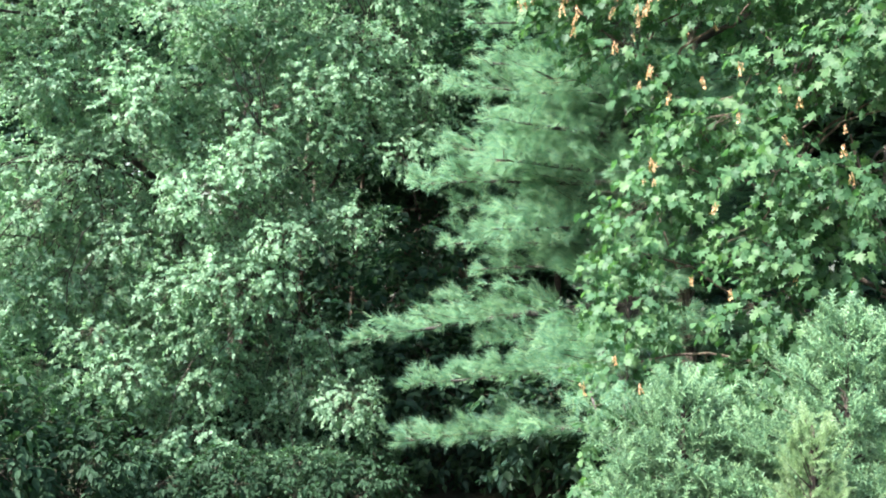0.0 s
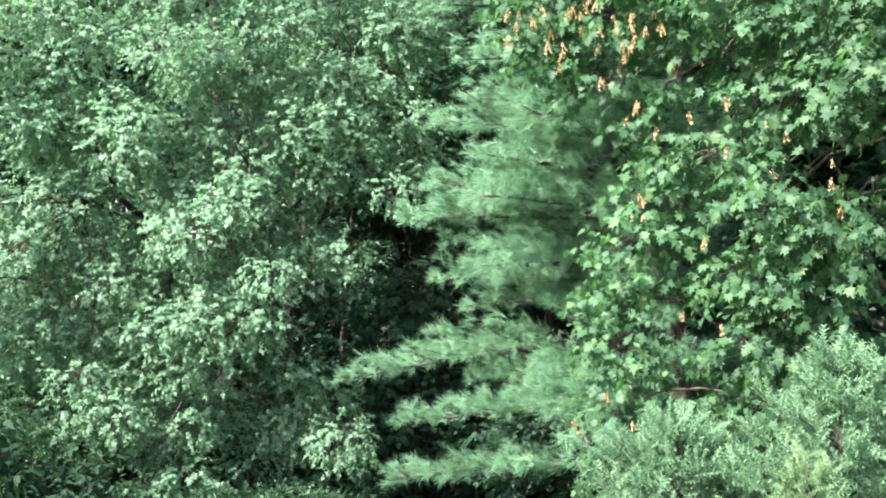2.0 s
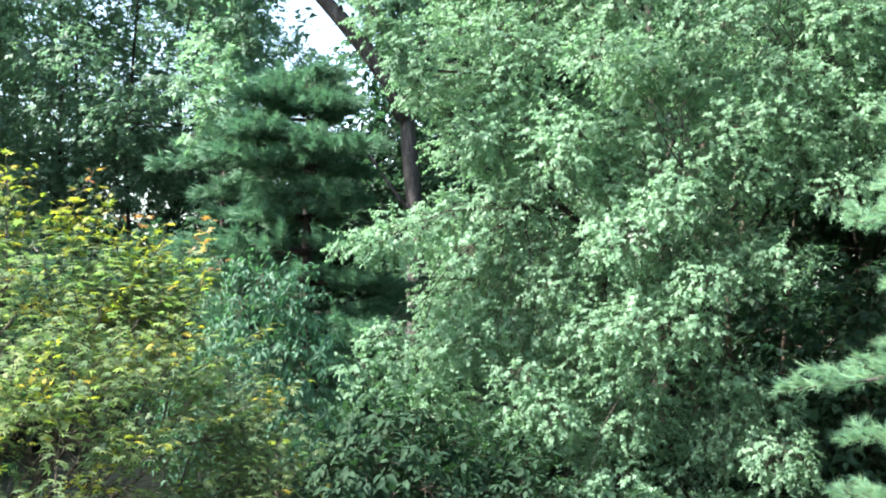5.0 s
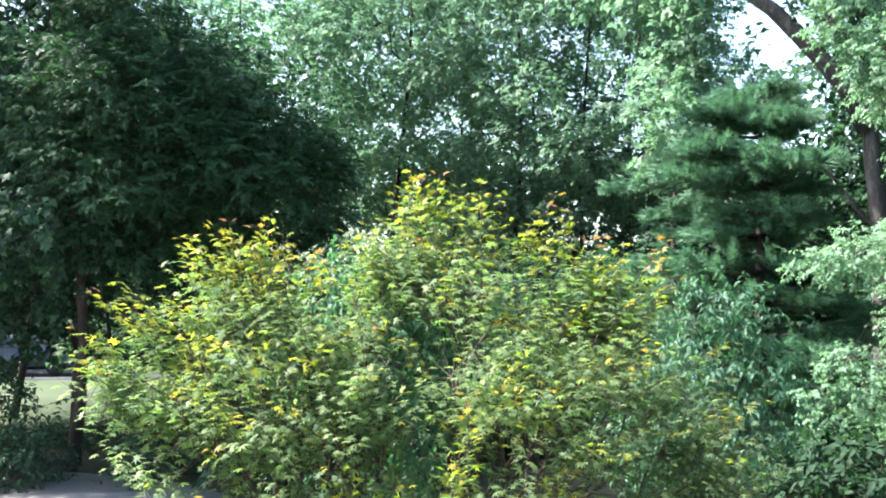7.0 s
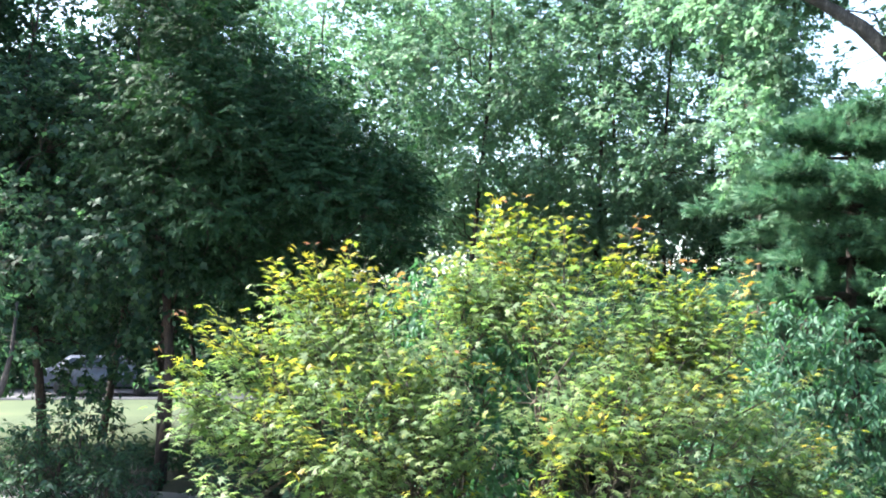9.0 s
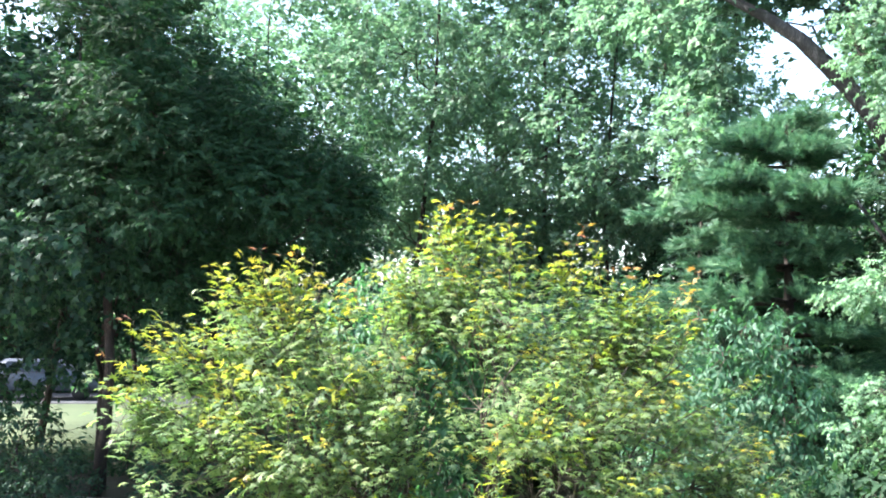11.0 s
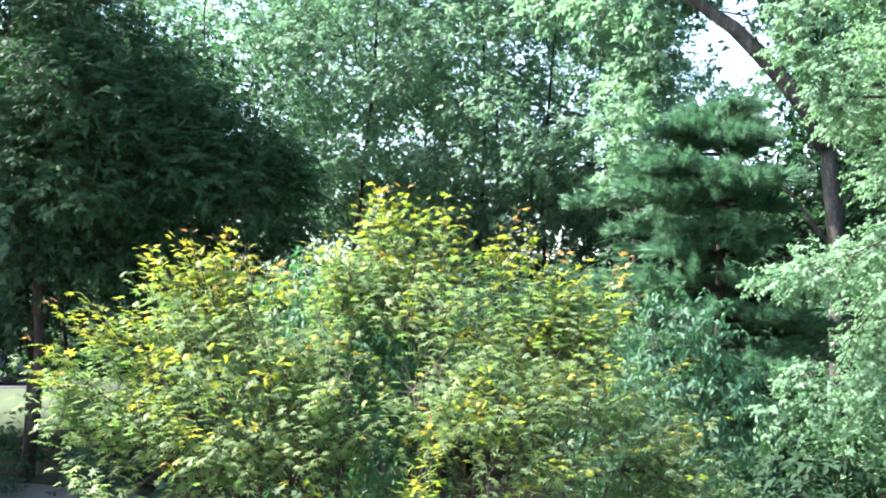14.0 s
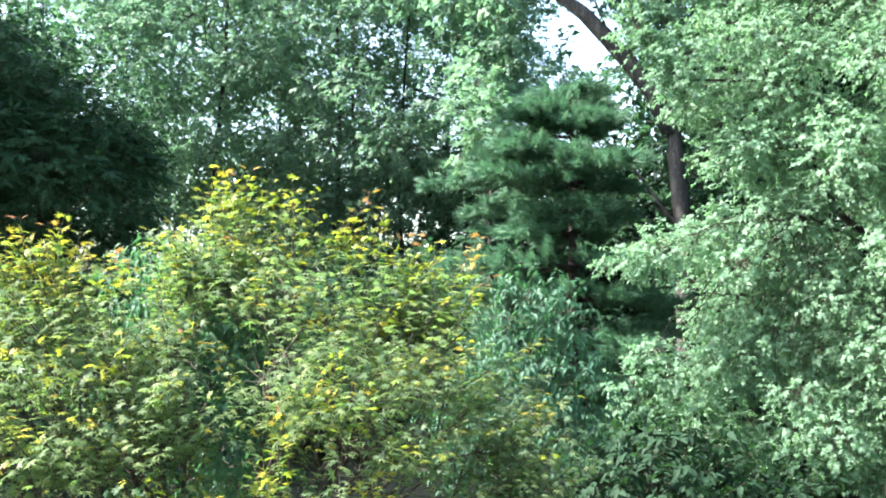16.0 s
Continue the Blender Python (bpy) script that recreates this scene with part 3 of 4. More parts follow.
# ---- undergrowth ----
def shrub(name, place, label, seed, spread, height, leaf, size, mat, lobes=16, per=55, count=7, twig=0.2, group="", singles=0, droop=0.3):
    r = np.random.default_rng(seed)
    lb = ellipsoid_lobes(r, (0, 0, height * 0.5), (spread, spread, height * 0.5), lobes, 0.3 * spread + 0.12, 0.9, -0.9)
    return leafy(name, place, label, "shrub", lb, ([(0, 0, 0), (0.03, 0.02, height * 0.35), (0.02, 0, height * 0.6)], [0.035, 0.025, 0.012]),
                 leaf, mat, BARK_BROWN, seed, per_lobe=per, count=count, twig=twig, size=size, limbs=5, group=group, singles=singles, droop=droop)


under_label = "undergrowth shrub with shade-darkened leaves under the trees"
# Undergrowth: shade from the trees above is put into the leaf colour.
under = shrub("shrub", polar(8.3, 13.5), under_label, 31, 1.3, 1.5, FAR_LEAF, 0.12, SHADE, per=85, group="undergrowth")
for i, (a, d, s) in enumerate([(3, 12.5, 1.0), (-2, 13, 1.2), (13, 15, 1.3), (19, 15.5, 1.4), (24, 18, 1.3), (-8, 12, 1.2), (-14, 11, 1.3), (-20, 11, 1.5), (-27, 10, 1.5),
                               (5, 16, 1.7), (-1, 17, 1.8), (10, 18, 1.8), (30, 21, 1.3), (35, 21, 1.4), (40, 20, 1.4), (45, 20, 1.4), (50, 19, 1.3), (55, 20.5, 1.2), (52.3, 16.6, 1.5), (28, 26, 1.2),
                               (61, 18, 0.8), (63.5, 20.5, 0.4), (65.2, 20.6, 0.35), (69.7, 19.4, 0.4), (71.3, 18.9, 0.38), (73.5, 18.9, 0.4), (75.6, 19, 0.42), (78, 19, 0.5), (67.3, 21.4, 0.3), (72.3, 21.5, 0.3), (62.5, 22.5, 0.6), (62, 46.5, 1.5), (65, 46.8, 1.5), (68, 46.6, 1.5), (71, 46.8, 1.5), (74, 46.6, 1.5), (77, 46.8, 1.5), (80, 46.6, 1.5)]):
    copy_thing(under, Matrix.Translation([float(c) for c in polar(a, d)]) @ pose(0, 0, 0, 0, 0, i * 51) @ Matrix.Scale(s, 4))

thick_label = "dense thicket with shade-darkened leaves below the tall trees"
# Thickets take the darkened leaves too, in place of real shade.
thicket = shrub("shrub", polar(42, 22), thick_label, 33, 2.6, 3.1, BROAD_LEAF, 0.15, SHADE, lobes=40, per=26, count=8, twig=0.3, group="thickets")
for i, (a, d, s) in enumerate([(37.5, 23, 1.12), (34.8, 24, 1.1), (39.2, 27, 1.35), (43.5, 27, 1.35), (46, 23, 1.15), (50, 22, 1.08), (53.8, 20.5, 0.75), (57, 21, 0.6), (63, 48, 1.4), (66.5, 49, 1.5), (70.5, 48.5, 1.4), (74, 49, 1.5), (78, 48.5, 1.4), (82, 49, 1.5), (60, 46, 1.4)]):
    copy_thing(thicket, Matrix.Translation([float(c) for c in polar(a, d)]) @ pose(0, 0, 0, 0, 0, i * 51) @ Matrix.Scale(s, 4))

# ---- the maple with ripe seed bunches ----
MAPLE = polar(-24.3, 8.3)
maple_rows = [
    (-5.8, 7.5, 4.75, 0.30), (-6.6, 7.4, 4.45, 0.30), (-9.0, 7.4, 4.2, 0.30), (-11.5, 7.4, 3.9, 0.28), (-13.2, 7.3, 3.58, 0.28), (-12.3, 7.3, 3.32, 0.30), (-11.0, 7.3, 3.08, 0.32),
    (-10.1, 7.3, 2.72, 0.30), (-9.7, 7.3, 2.33, 0.32), (-9.6, 7.2, 1.95, 0.32), (-9.8, 7.2, 1.55, 0.32), (-10.0, 7.1, 1.2, 0.35),
    (-9.9, 7.4, 4.7, 0.5), (-14.6, 7.3, 4.65, 0.55), (-19.3, 7.2, 4.6, 0.6), (-24, 7.1, 4.5, 0.65), (-29.2, 7.2, 4.6, 0.7),
    (-18.3, 7.2, 3.95, 0.42), (-22.5, 6.9, 3.95, 0.45), (-27, 6.9, 3.85, 0.4), (-25, 6.9, 4.15, 0.4), (-28.6, 6.9, 3.55, 0.4), (-29.5, 6.9, 4.0, 0.5), (-15.0, 7.1, 3.6, 0.36),
    (-20.6, 6.9, 3.0, 0.3), (-17.7, 6.9, 3.3, 0.38), (-20.3, 7.0, 3.15, 0.32), (-16.6, 7.1, 2.8, 0.36), (-19.2, 7.1, 2.7, 0.32),
    (-17.3, 7.1, 2.35, 0.36), (-20.5, 7.3, 2.3, 0.34), (-16.7, 7.2, 1.9, 0.38),
    (-13.6, 7.4, 1.75, 0.36), (-19.8, 7.4, 1.9, 0.4), (-32.3, 7.4, 3.1, 0.6), (-31.3, 7.6, 2.2, 0.6), (-6.5, 7.6, 5.2, 0.5), (-10.4, 7.5, 5.5, 0.6), (-16.7, 7.4, 5.6, 0.7),
    (-22.9, 7.6, 5.6, 0.8), (-29.2, 8.0, 5.7, 0.8), (-12.5, 8.8, 6.2, 0.9, 0.5), (-19.8, 9.2, 6.6, 1.0, 0.5), (-27.1, 9.4, 6.6, 1.0, 0.5), (-33.4, 8.8, 5.4, 0.9, 0.5), (-22.9, 10.3, 5.2, 1.0, 0.4),
    (-31.3, 10, 4.5, 0.9, 0.4), (-17, 9.8, 4.8, 0.8, 0.4), (-26, 10.4, 3.4, 0.8, 0.4)]
maple_rows = [(*row, 1.0 if row[2] < 5.3 else 0.35)[:5] for row in maple_rows]
maple = leafy("maple_tree", MAPLE, "broad-leaved maple with large lobed leaves and ripe tan seed bunches", "tree", from_foot(MAPLE, maple_rows),
              ([(0.25, 0, 0), (0.12, 0, 1.2), (0, 0, 2.3), (-0.08, 0.05, 3.6), (0.0, 0.1, 5.2), (0.05, 0.2, 6.6)], [0.08, 0.064, 0.056, 0.048, 0.034, 0.018]),
              NORWAY_LEAF, NORWAY, BARK_TAN, 41, per_lobe=165, count=7, twig=0.19, size=0.075, droop=0.9, tilt=0.6, ruffle=0.75, limbs=8, singles=300, flat=0.55)
for pts, r0 in (([(-0.02, 0, 2.5), (-0.35, -0.25, 2.75), (-0.6, -0.5, 3.1), (-0.75, -0.6, 3.5)], 0.035), ([(0, 0, 2.2), (-0.2, -0.3, 2.32), (-0.5, -0.5, 2.42)], 0.026)):
    part("limb", tube(pts, np.linspace(r0, 0.008, len(pts)), 7), BARK_TAN, maple, smooth=True)


def samara(seed):
    r = np.random.default_rng(seed)
    k = 14
    pos = np.column_stack([r.normal(0, 0.022, k), r.normal(0, 0.022, k), -r.uniform(0.02, 0.15, k)])
    fwd = np.column_stack([r.normal(0, 0.4, k), r.normal(0, 0.4, k), -np.ones(k)])
    wings = scatter(OVATE_LEAF, pos, fwd, r.normal(size=(k, 3)), r.uniform(0.035, 0.05, k))
    return joined([wings, sticks(np.zeros((k, 3)), pos, 0.0012)])


bunch = fill(bpy.data.meshes.new("samara"), *samara(5))
bunch.materials.append(SEED)
r = np.random.default_rng(43)
for a, d, z, s, k in ((-8.5, 6.95, 4.45, 0.4, 34), (-12, 6.85, 4.6, 0.4, 16), (-5.5, 7.1, 4.5, 0.25, 12), (-11, 6.95, 3.85, 0.2, 5), (-17, 6.75, 3.65, 0.35, 6), (-10.5, 6.95, 3.2, 0.2, 4), (-20, 6.65, 3.3, 0.25, 3),
                      (-9.5, 6.85, 1.95, 0.2, 3), (-14.5, 6.8, 2.7, 0.4, 4)):
    for q in range(k):
        ob = new("samara", bunch)
        ob.parent = maple
        p = polar(a, d, z) - MAPLE + np.array([r.normal(0, s * 0.6), r.normal(0, 0.12), r.normal(0, s * 0.45)])
        ob.matrix_basis = Matrix.Translation([float(c) for c in p]) @ pose(0, 0, 0, r.uniform(-15, 15), r.uniform(-15, 15), r.uniform(0, 360)) @ Matrix.Scale(r.uniform(0.35, 0.6), 4)

# ---- the pale white pine beside it ----
pine("pine_tree", polar(-9.9, 9.3), "white pine with soft pale green plumes of needles",
     [(1.2, 2.05, 4, -0.05, 0.05, 1.0), (1.7, 1.95, 4, -0.07, 0.05, 1.0), (1.98, 1.3, 4, -0.03, 0.06, 1.0), (2.22, 2.5, 4, -0.08, 0.05, 1.1), (2.55, 1.3, 7, 0.04, 0.05), (2.8, 1.65, 7, 0.06, 0.05), (3.1, 1.5, 7, 0.08, 0.05), (3.3, 1.9, 7, 0.08, 0.05), (3.6, 1.7, 7, 0.12, 0.06), (3.9, 1.6, 7, 0.15, 0.05),
      (4.15, 1.3, 7, 0.18, 0.05), (4.65, 1.4, 6, 0.12, 0.05), (4.95, 1.7, 6, 0.12, 0.05), (5.3, 1.4, 6, 0.2, 0.05), (5.9, 1.3, 6, 0.3, 0.05), (6.6, 1.1, 6, 0.35, 0.05), (7.4, 0.8, 5, 0.4, 0.05), (8.1, 0.5, 5, 0.6, 0.0)],
     8.6, 0.13, TUFT, 0.13, PINE, BARK_GREY, 51, first=83, gap=0.058, width=0.36, puff=1.7)

# ---- the big small-leaved maple in the middle ----
SMALL = polar(11.5, 13.0)
edge_z = [0.6, 1.4, 1.9, 2.2, 2.5, 2.8, 3.2, 3.5, 4.0, 4.6, 5.0, 5.3, 6.0, 7.0]
edge_far = [20.0, 23.0, 25.2, 24.4, 22.2, 22.6, 24.9, 24.2, 22.8, 22.4, 23.4, 25.0, 25.0, 24.0]
edge_near = [4.0, 4.5, 6.5, 9.0, 9.5, 8.2, 4.6, 2.2, 1.2, 0.8, 0.2, 0.0, -0.4, 0.5]
small_rows = []
r = np.random.default_rng(61)
for z in np.arange(0.75, 7.0, 0.4):
    left, right = np.interp(z, edge_z, edge_far), np.interp(z, edge_z, edge_near)
    for a in np.arange(right, left, 2.0):
        if r.uniform() < (0.5 if z < 2.1 and a < 13 else 0.14):
            continue
        a2, z2 = a + r.uniform(-0.2, 1.2), z + r.normal(0, 0.14)
        d = 10.25 + 0.004 * (a2 - 11) ** 2 + 0.09 * max(0, z2 - 4.0) ** 2 + r.normal(0, 0.28)
        small_rows.append((min(a2, left), d, z2, r.uniform(0.2, 0.38), r.uniform(0.9, 1.5)))
for z, a0, a1, d0 in ((6, 2, 18, 13.8), (4, 3, 18, 14.4), (5.4, 2, 21, 11.9), (4.4, 2, 20.5, 11.6), (3.4, 8, 20.5, 11.5), (2.4, 11, 20.5, 11.5), (1.5, 8, 21, 11.4), (6.6, 4, 20, 12.8), (7.4, 6, 17, 14.5), (2.5, 10, 18, 14)):
    for k in range(5):
        small_rows.append((a0 + (a1 - a0) * k / 4 + r.normal(0, 0.5), d0 + r.normal(0, 0.4), z + r.normal(0, 0.3), 0.75, 0.4 if z < 6.5 else 0.2))
small_rows += [(25.2, 10.2, 5.0, 0.24), (24.6, 10.2, 4.8, 0.2), (26.3, 10.2, 5.25, 0.2), (26.9, 10.2, 5.45, 0.2), (24.4, 10.2, 5.15, 0.28), (28.0, 10.1, 3.2, 0.15), (27.2, 10.1, 3.18, 0.2), (26.2, 10.1, 3.22, 0.24), (25.4, 10.2, 3.3, 0.3), (26.2, 10.1, 2.3, 0.2), (25.2, 10.2, 2.15, 0.28), (26.8, 10.3, 5.55, 0.2), (26.2, 10.4, 5.8, 0.28), (27.3, 10.3, 5.75, 0.15), (25.6, 10.3, 5.3, 0.22), (27.4, 10.2, 2.0, 0.2), (26.6, 10.2, 1.85, 0.28)]
small_rows = [(*row, 1.0)[:5] for row in small_rows]
leafy("maple_tree", SMALL, "tall maple with dense small pale green lobed leaves", "tree", from_foot(SMALL, small_rows),
      ([(0, 0, 0), (0.1, 0, 2), (0.0, 0.1, 4), (-0.1, 0, 6.5), (0, 0, 8.6)], [0.18, 0.14, 0.09, 0.045, 0.02]),
      SILVER_LEAF, SILVER, BARK_BROWN, 62, per_lobe=370, count=8, twig=0.14, size=0.057, droop=0.6, tilt=1.15, limbs=9, singles=0, ruffle=0.65, slim=0.3)

# ---- thin trunks in the dark gap ----
def sapling(place, seed, h, rad, lean):
    r = np.random.default_rng(seed)
    ob = thing("sapling", place, "bare thin dark trunk standing in the shady wood", "tree", "thin trunks in the wood")
    t = np.linspace(0, 1, 9)
    line = np.column_stack([lean * t + 0.06 * np.sin(t * 7 + seed), 0.06 * np.cos(t * 5 + seed), h * t])
    part("trunk", tube(line, rad * (1.05 - 0.7 * t), 8), BARK_TAN, ob, smooth=True)
    for k in range(5):
        a = line[3 + k]
        b = a + np.array([r.normal(0, 0.5), r.normal(0, 0.4), r.uniform(0.2, 0.8)])
        part("limb", tube(bend(a, b, 0.05, 0.05, 6, r), np.linspace(rad * 0.35, 0.006, 6), 5), BARK_BROWN, ob)
    return ob


for i, (a, d, h, rad, lean) in enumerate([(8.2, 15.2, 6, 0.05, 0.3), (6.6, 16, 7, 0.06, -0.2), (5.2, 15, 6, 0.045, 0.2), (4.1, 17.5, 7, 0.07, -0.1), (2.6, 16.2, 7, 0.055, 0.2), (1.0, 17, 7, 0.05, -0.2),
                                          (-0.8, 16, 7, 0.09, 0.1), (-13, 9.2, 6, 0.09, 0.0), (9.6, 15.2, 7, 0.1, 0.1)]):
    sapling(polar(a, d), 70 + i, h, rad, lean)

# ---- dark pine and the big oak whose limb crosses the sky ----
pine("pine_tree", polar(30.4, 15.0), "dark green pine with broad layered boughs",
     [(0.7, 2.0, 6, 0.02, 0.08), (1.25, 2.0, 6, 0.04, 0.1), (1.75, 1.8, 6, 0.05, 0.1), (2.4, 1.9, 6, 0.04, 0.1), (2.8, 1.9, 6, 0.05, 0.1), (3.22, 2.1, 6, 0.08, 0.12), (3.7, 1.3, 6, 0.08, 0.1), (4.05, 1.6, 6, 0.06, 0.12),
      (4.4, 2.1, 6, 0.08, 0.1), (4.78, 1.75, 6, 0.1, 0.1), (5.25, 1.4, 6, 0.12, 0.1), (5.48, 1.3, 6, 0.12, 0.1), (5.65, 0.8, 6, 0.2, 0.1)],
     5.75, 0.14, TUFT_FAR, 0.165, PINE_DARK, BARK_BROWN, 81, first=112, gap=0.05, width=0.5, least=0.62, puff=0.85, lee=(-60, 3.5, 0.5))
PALE = polar(35.0, 16.4)
leafy("tree", PALE, "young broad-leaved tree with pale green leaves beside the dark pine", "tree",
      from_foot(PALE, [(35.6, 14.4, 5.85, 0.26), (34.7, 14.4, 5.6, 0.3), (36.3, 14.4, 5.45, 0.3), (35.3, 14.3, 5.2, 0.36), (34.4, 14.4, 5.1, 0.26), (36.2, 14.4, 4.9, 0.22)]),
      ([(0, 0, 0), (0.05, 0, 2), (0, 0.05, 4), (0.1, 0, 5.4)], [0.07, 0.055, 0.035, 0.012]), SILVER_LEAF, SILVER, BARK_BROWN, 85, per_lobe=120, count=7, twig=0.2, size=0.12, droop=0.4, tilt=0.7, limbs=4)

OAK = polar(24.7, 18.4)
# Several high lobes, unseen above the view, are added to shade the limb.
oak_rows = [(22.9, 18.5, 8.8, 1.0), (19.8, 18, 9.6, 1.2), (25.6, 18, 9.4, 0.6), (21.9, 20, 11, 1.3), (27.1, 19.5, 10.8, 0.9), (31.3, 18.5, 10.6, 0.9), (34.4, 18, 9.6, 0.9), (36, 19, 8.6, 0.9), (36.5, 20, 10.8, 1.2), (16.7, 20, 9, 1.3),
            (32.3, 21, 12, 1.3), (26.1, 22, 12.5, 1.4), (19.8, 21, 12.5, 1.5), (38.6, 21, 9.5, 1.2), (34.6, 18.4, 9.7, 0.9), (37.5, 18.3, 10.8, 1.2), (34.5, 17.8, 11.5, 1.2), (31, 18, 11.2, 1.1), (36.2, 17, 10.6, 1.0), (32.6, 18.2, 9.7, 0.8),
            (25.4, 17.6, 7.5, 0.5), (26.6, 17.8, 7.9, 0.45), (27.6, 18.2, 8.5, 0.45), (24.2, 17.6, 8.1, 0.7), (26.2, 17.9, 8.7, 0.6), (29.3, 18.2, 8.75, 0.5), (32.0, 18, 8.75, 0.55), (33.6, 18, 8.2, 0.6), (34.2, 18.2, 7.4, 0.55),
            (35.4, 18.4, 7.0, 0.6), (33.3, 18.4, 6.75, 0.35), (30.3, 17.9, 7.05, 0.18), (30.8, 18, 6.6, 0.35), (23.8, 18, 6.6, 0.45), (27.5, 17.9, 7.95, 0.36), (28.5, 17.9, 8.4, 0.36), (29.9, 18, 8.9, 0.5), (31.2, 18, 9.0, 0.5), (33.1, 18, 7.65, 0.34), (32.6, 18, 8.55, 0.45)]
oak = leafy("oak_tree", OAK, "tall oak with thick grey trunk and one heavy slanting limb", "tree", from_foot(OAK, oak_rows),
            ([(0.12, 0, 0), (0.08, 0, 2), (0.05, 0, 4), (-0.08, 0, 5.2), (-0.15, 0.05, 6.0), (0.1, 0.2, 7.2), (0.4, 0.4, 8.6)], [0.2, 0.17, 0.15, 0.14, 0.12, 0.07, 0.03]),
            BROAD_LEAF, BACK, BARK_OAK, 83, per_lobe=52, count=8, twig=0.32, size=0.16, limbs=5)
limb_line = np.array([polar(a, d, z) for a, d, z in ((25.3, 18.4, 5.7), (26.0, 18.2, 6.3), (27.1, 18.05, 6.78), (28.4, 17.9, 7.25), (29.8, 17.8, 7.7), (31.7, 17.7, 8.12), (34.0, 17.6, 8.5))]) - OAK
part("limb", tube(limb_line, [0.12, 0.145, 0.148, 0.142, 0.12, 0.095, 0.055], 9), BARK_OAK, oak, smooth=True)
fork_line = np.array([polar(a, d, z) for a, d, z in ((27.4, 17.95, 7.0), (27.0, 17.9, 7.5), (27.4, 17.9, 8.1), (28.2, 17.8, 8.7))]) - OAK
part("limb", tube(fork_line, [0.07, 0.055, 0.045, 0.03], 7), BARK_OAK, oak, smooth=True)

# ---- feathery dark evergreens ----
def evergreen(place, rows, seed, h, label):
    lb = from_foot(place, [(a, d + 0.9, z, rad, 0.8) if z < 4.4 else (a, d, z, rad, 1.0) for a, d, z, rad in rows])
    t = np.linspace(0, 1, 6)
    return leafy("hemlock_tree", place, label, "tree", lb, (np.column_stack([0 * t, 0 * t, h * t]), 0.11 * (1.03 - 0.9 * t)), FERN, CEDAR, BARK_BROWN, seed,
                 per_lobe=110, count=7, twig=0.24, size=0.14, limbs=10, droop=0.35, tilt=0.6, flat=0.6, group="dark evergreens")


ever_label = "dark feathery evergreen with drooping sprays, in shade"
evergreen(polar(58.5, 17.5), [(54.3, 15.8, 4.95, 0.5), (56, 15.6, 5.25, 0.6), (58, 15.5, 5.6, 0.7), (60.2, 15.6, 6.0, 0.75), (54.2, 16, 4.3, 0.5), (56, 15.5, 4.5, 0.7), (58.5, 15.4, 4.8, 0.8), (60.5, 15.5, 5.0, 0.8), (55, 15.8, 3.75, 0.5),
                              (57, 15.7, 3.8, 0.6), (59.5, 15.6, 4.0, 0.7), (57, 17.5, 5.2, 0.8), (60, 18, 5.8, 0.9), (58.5, 16.3, 3.4, 0.5), (53.9, 15.9, 5.2, 0.42), (53.6, 15.9, 4.75, 0.42), (53.8, 15.2, 4.1, 0.45), (54.0, 15.2, 3.5, 0.45), (55.8, 15.2, 3.2, 0.5)], 91, 6.2, ever_label)
evergreen(polar(66.5, 18.8), [(62.5, 15.6, 6.45, 0.8), (64.8, 15.8, 7.0, 0.85), (67, 16, 7.5, 0.9), (62.3, 15.5, 5.3, 0.85), (64.5, 15.5, 5.8, 0.9), (66.8, 15.8, 6.2, 0.85), (62, 15.5, 4.3, 0.8), (64.3, 15.6, 4.5, 0.8),
                            (66.5, 16, 4.9, 0.8), (63, 15.7, 3.6, 0.6), (65.5, 15.9, 3.8, 0.6), (65, 17.5, 8.4, 1.0), (67, 18.5, 8.0, 1.1), (63, 18.5, 6.8, 1.1), (68.3, 16.6, 5.4, 0.7)], 92, 8.8, ever_label)

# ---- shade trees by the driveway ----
# Leaves here are coloured dark to stand in for shade.
shade_label = "broad-leaved tree with dark trunk and shade-darkened leaves, some added to shade the evergreens"
# Last two rows: trees added past the view's edge to shade the evergreens.
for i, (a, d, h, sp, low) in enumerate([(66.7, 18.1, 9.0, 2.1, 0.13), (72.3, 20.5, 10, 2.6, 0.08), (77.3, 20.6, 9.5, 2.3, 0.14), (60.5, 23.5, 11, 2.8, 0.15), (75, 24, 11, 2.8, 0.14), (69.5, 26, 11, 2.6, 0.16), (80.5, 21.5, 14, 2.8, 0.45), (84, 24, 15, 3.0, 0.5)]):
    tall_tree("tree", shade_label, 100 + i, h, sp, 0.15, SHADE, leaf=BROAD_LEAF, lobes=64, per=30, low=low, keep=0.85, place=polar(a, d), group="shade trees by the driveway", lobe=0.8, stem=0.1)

side = -np.array([math.cos(radians(75)), math.sin(radians(75)), 0.0])
stem = [side * q + [0, 0, z] for q, z in ((0.0, 0.0), (0.04, 0.5), (0.11, 1.0), (0.17, 1.35), (0.29, 1.8), (0.36, 2.4), (0.4, 3.2))]
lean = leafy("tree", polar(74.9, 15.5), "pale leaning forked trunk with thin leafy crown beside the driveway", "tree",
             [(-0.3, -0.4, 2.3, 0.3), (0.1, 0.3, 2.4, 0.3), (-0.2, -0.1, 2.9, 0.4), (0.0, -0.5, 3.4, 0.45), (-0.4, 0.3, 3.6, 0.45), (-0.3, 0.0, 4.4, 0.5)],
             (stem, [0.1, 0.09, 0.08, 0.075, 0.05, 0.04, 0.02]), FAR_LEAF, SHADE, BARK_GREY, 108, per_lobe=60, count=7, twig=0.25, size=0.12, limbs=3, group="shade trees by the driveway")
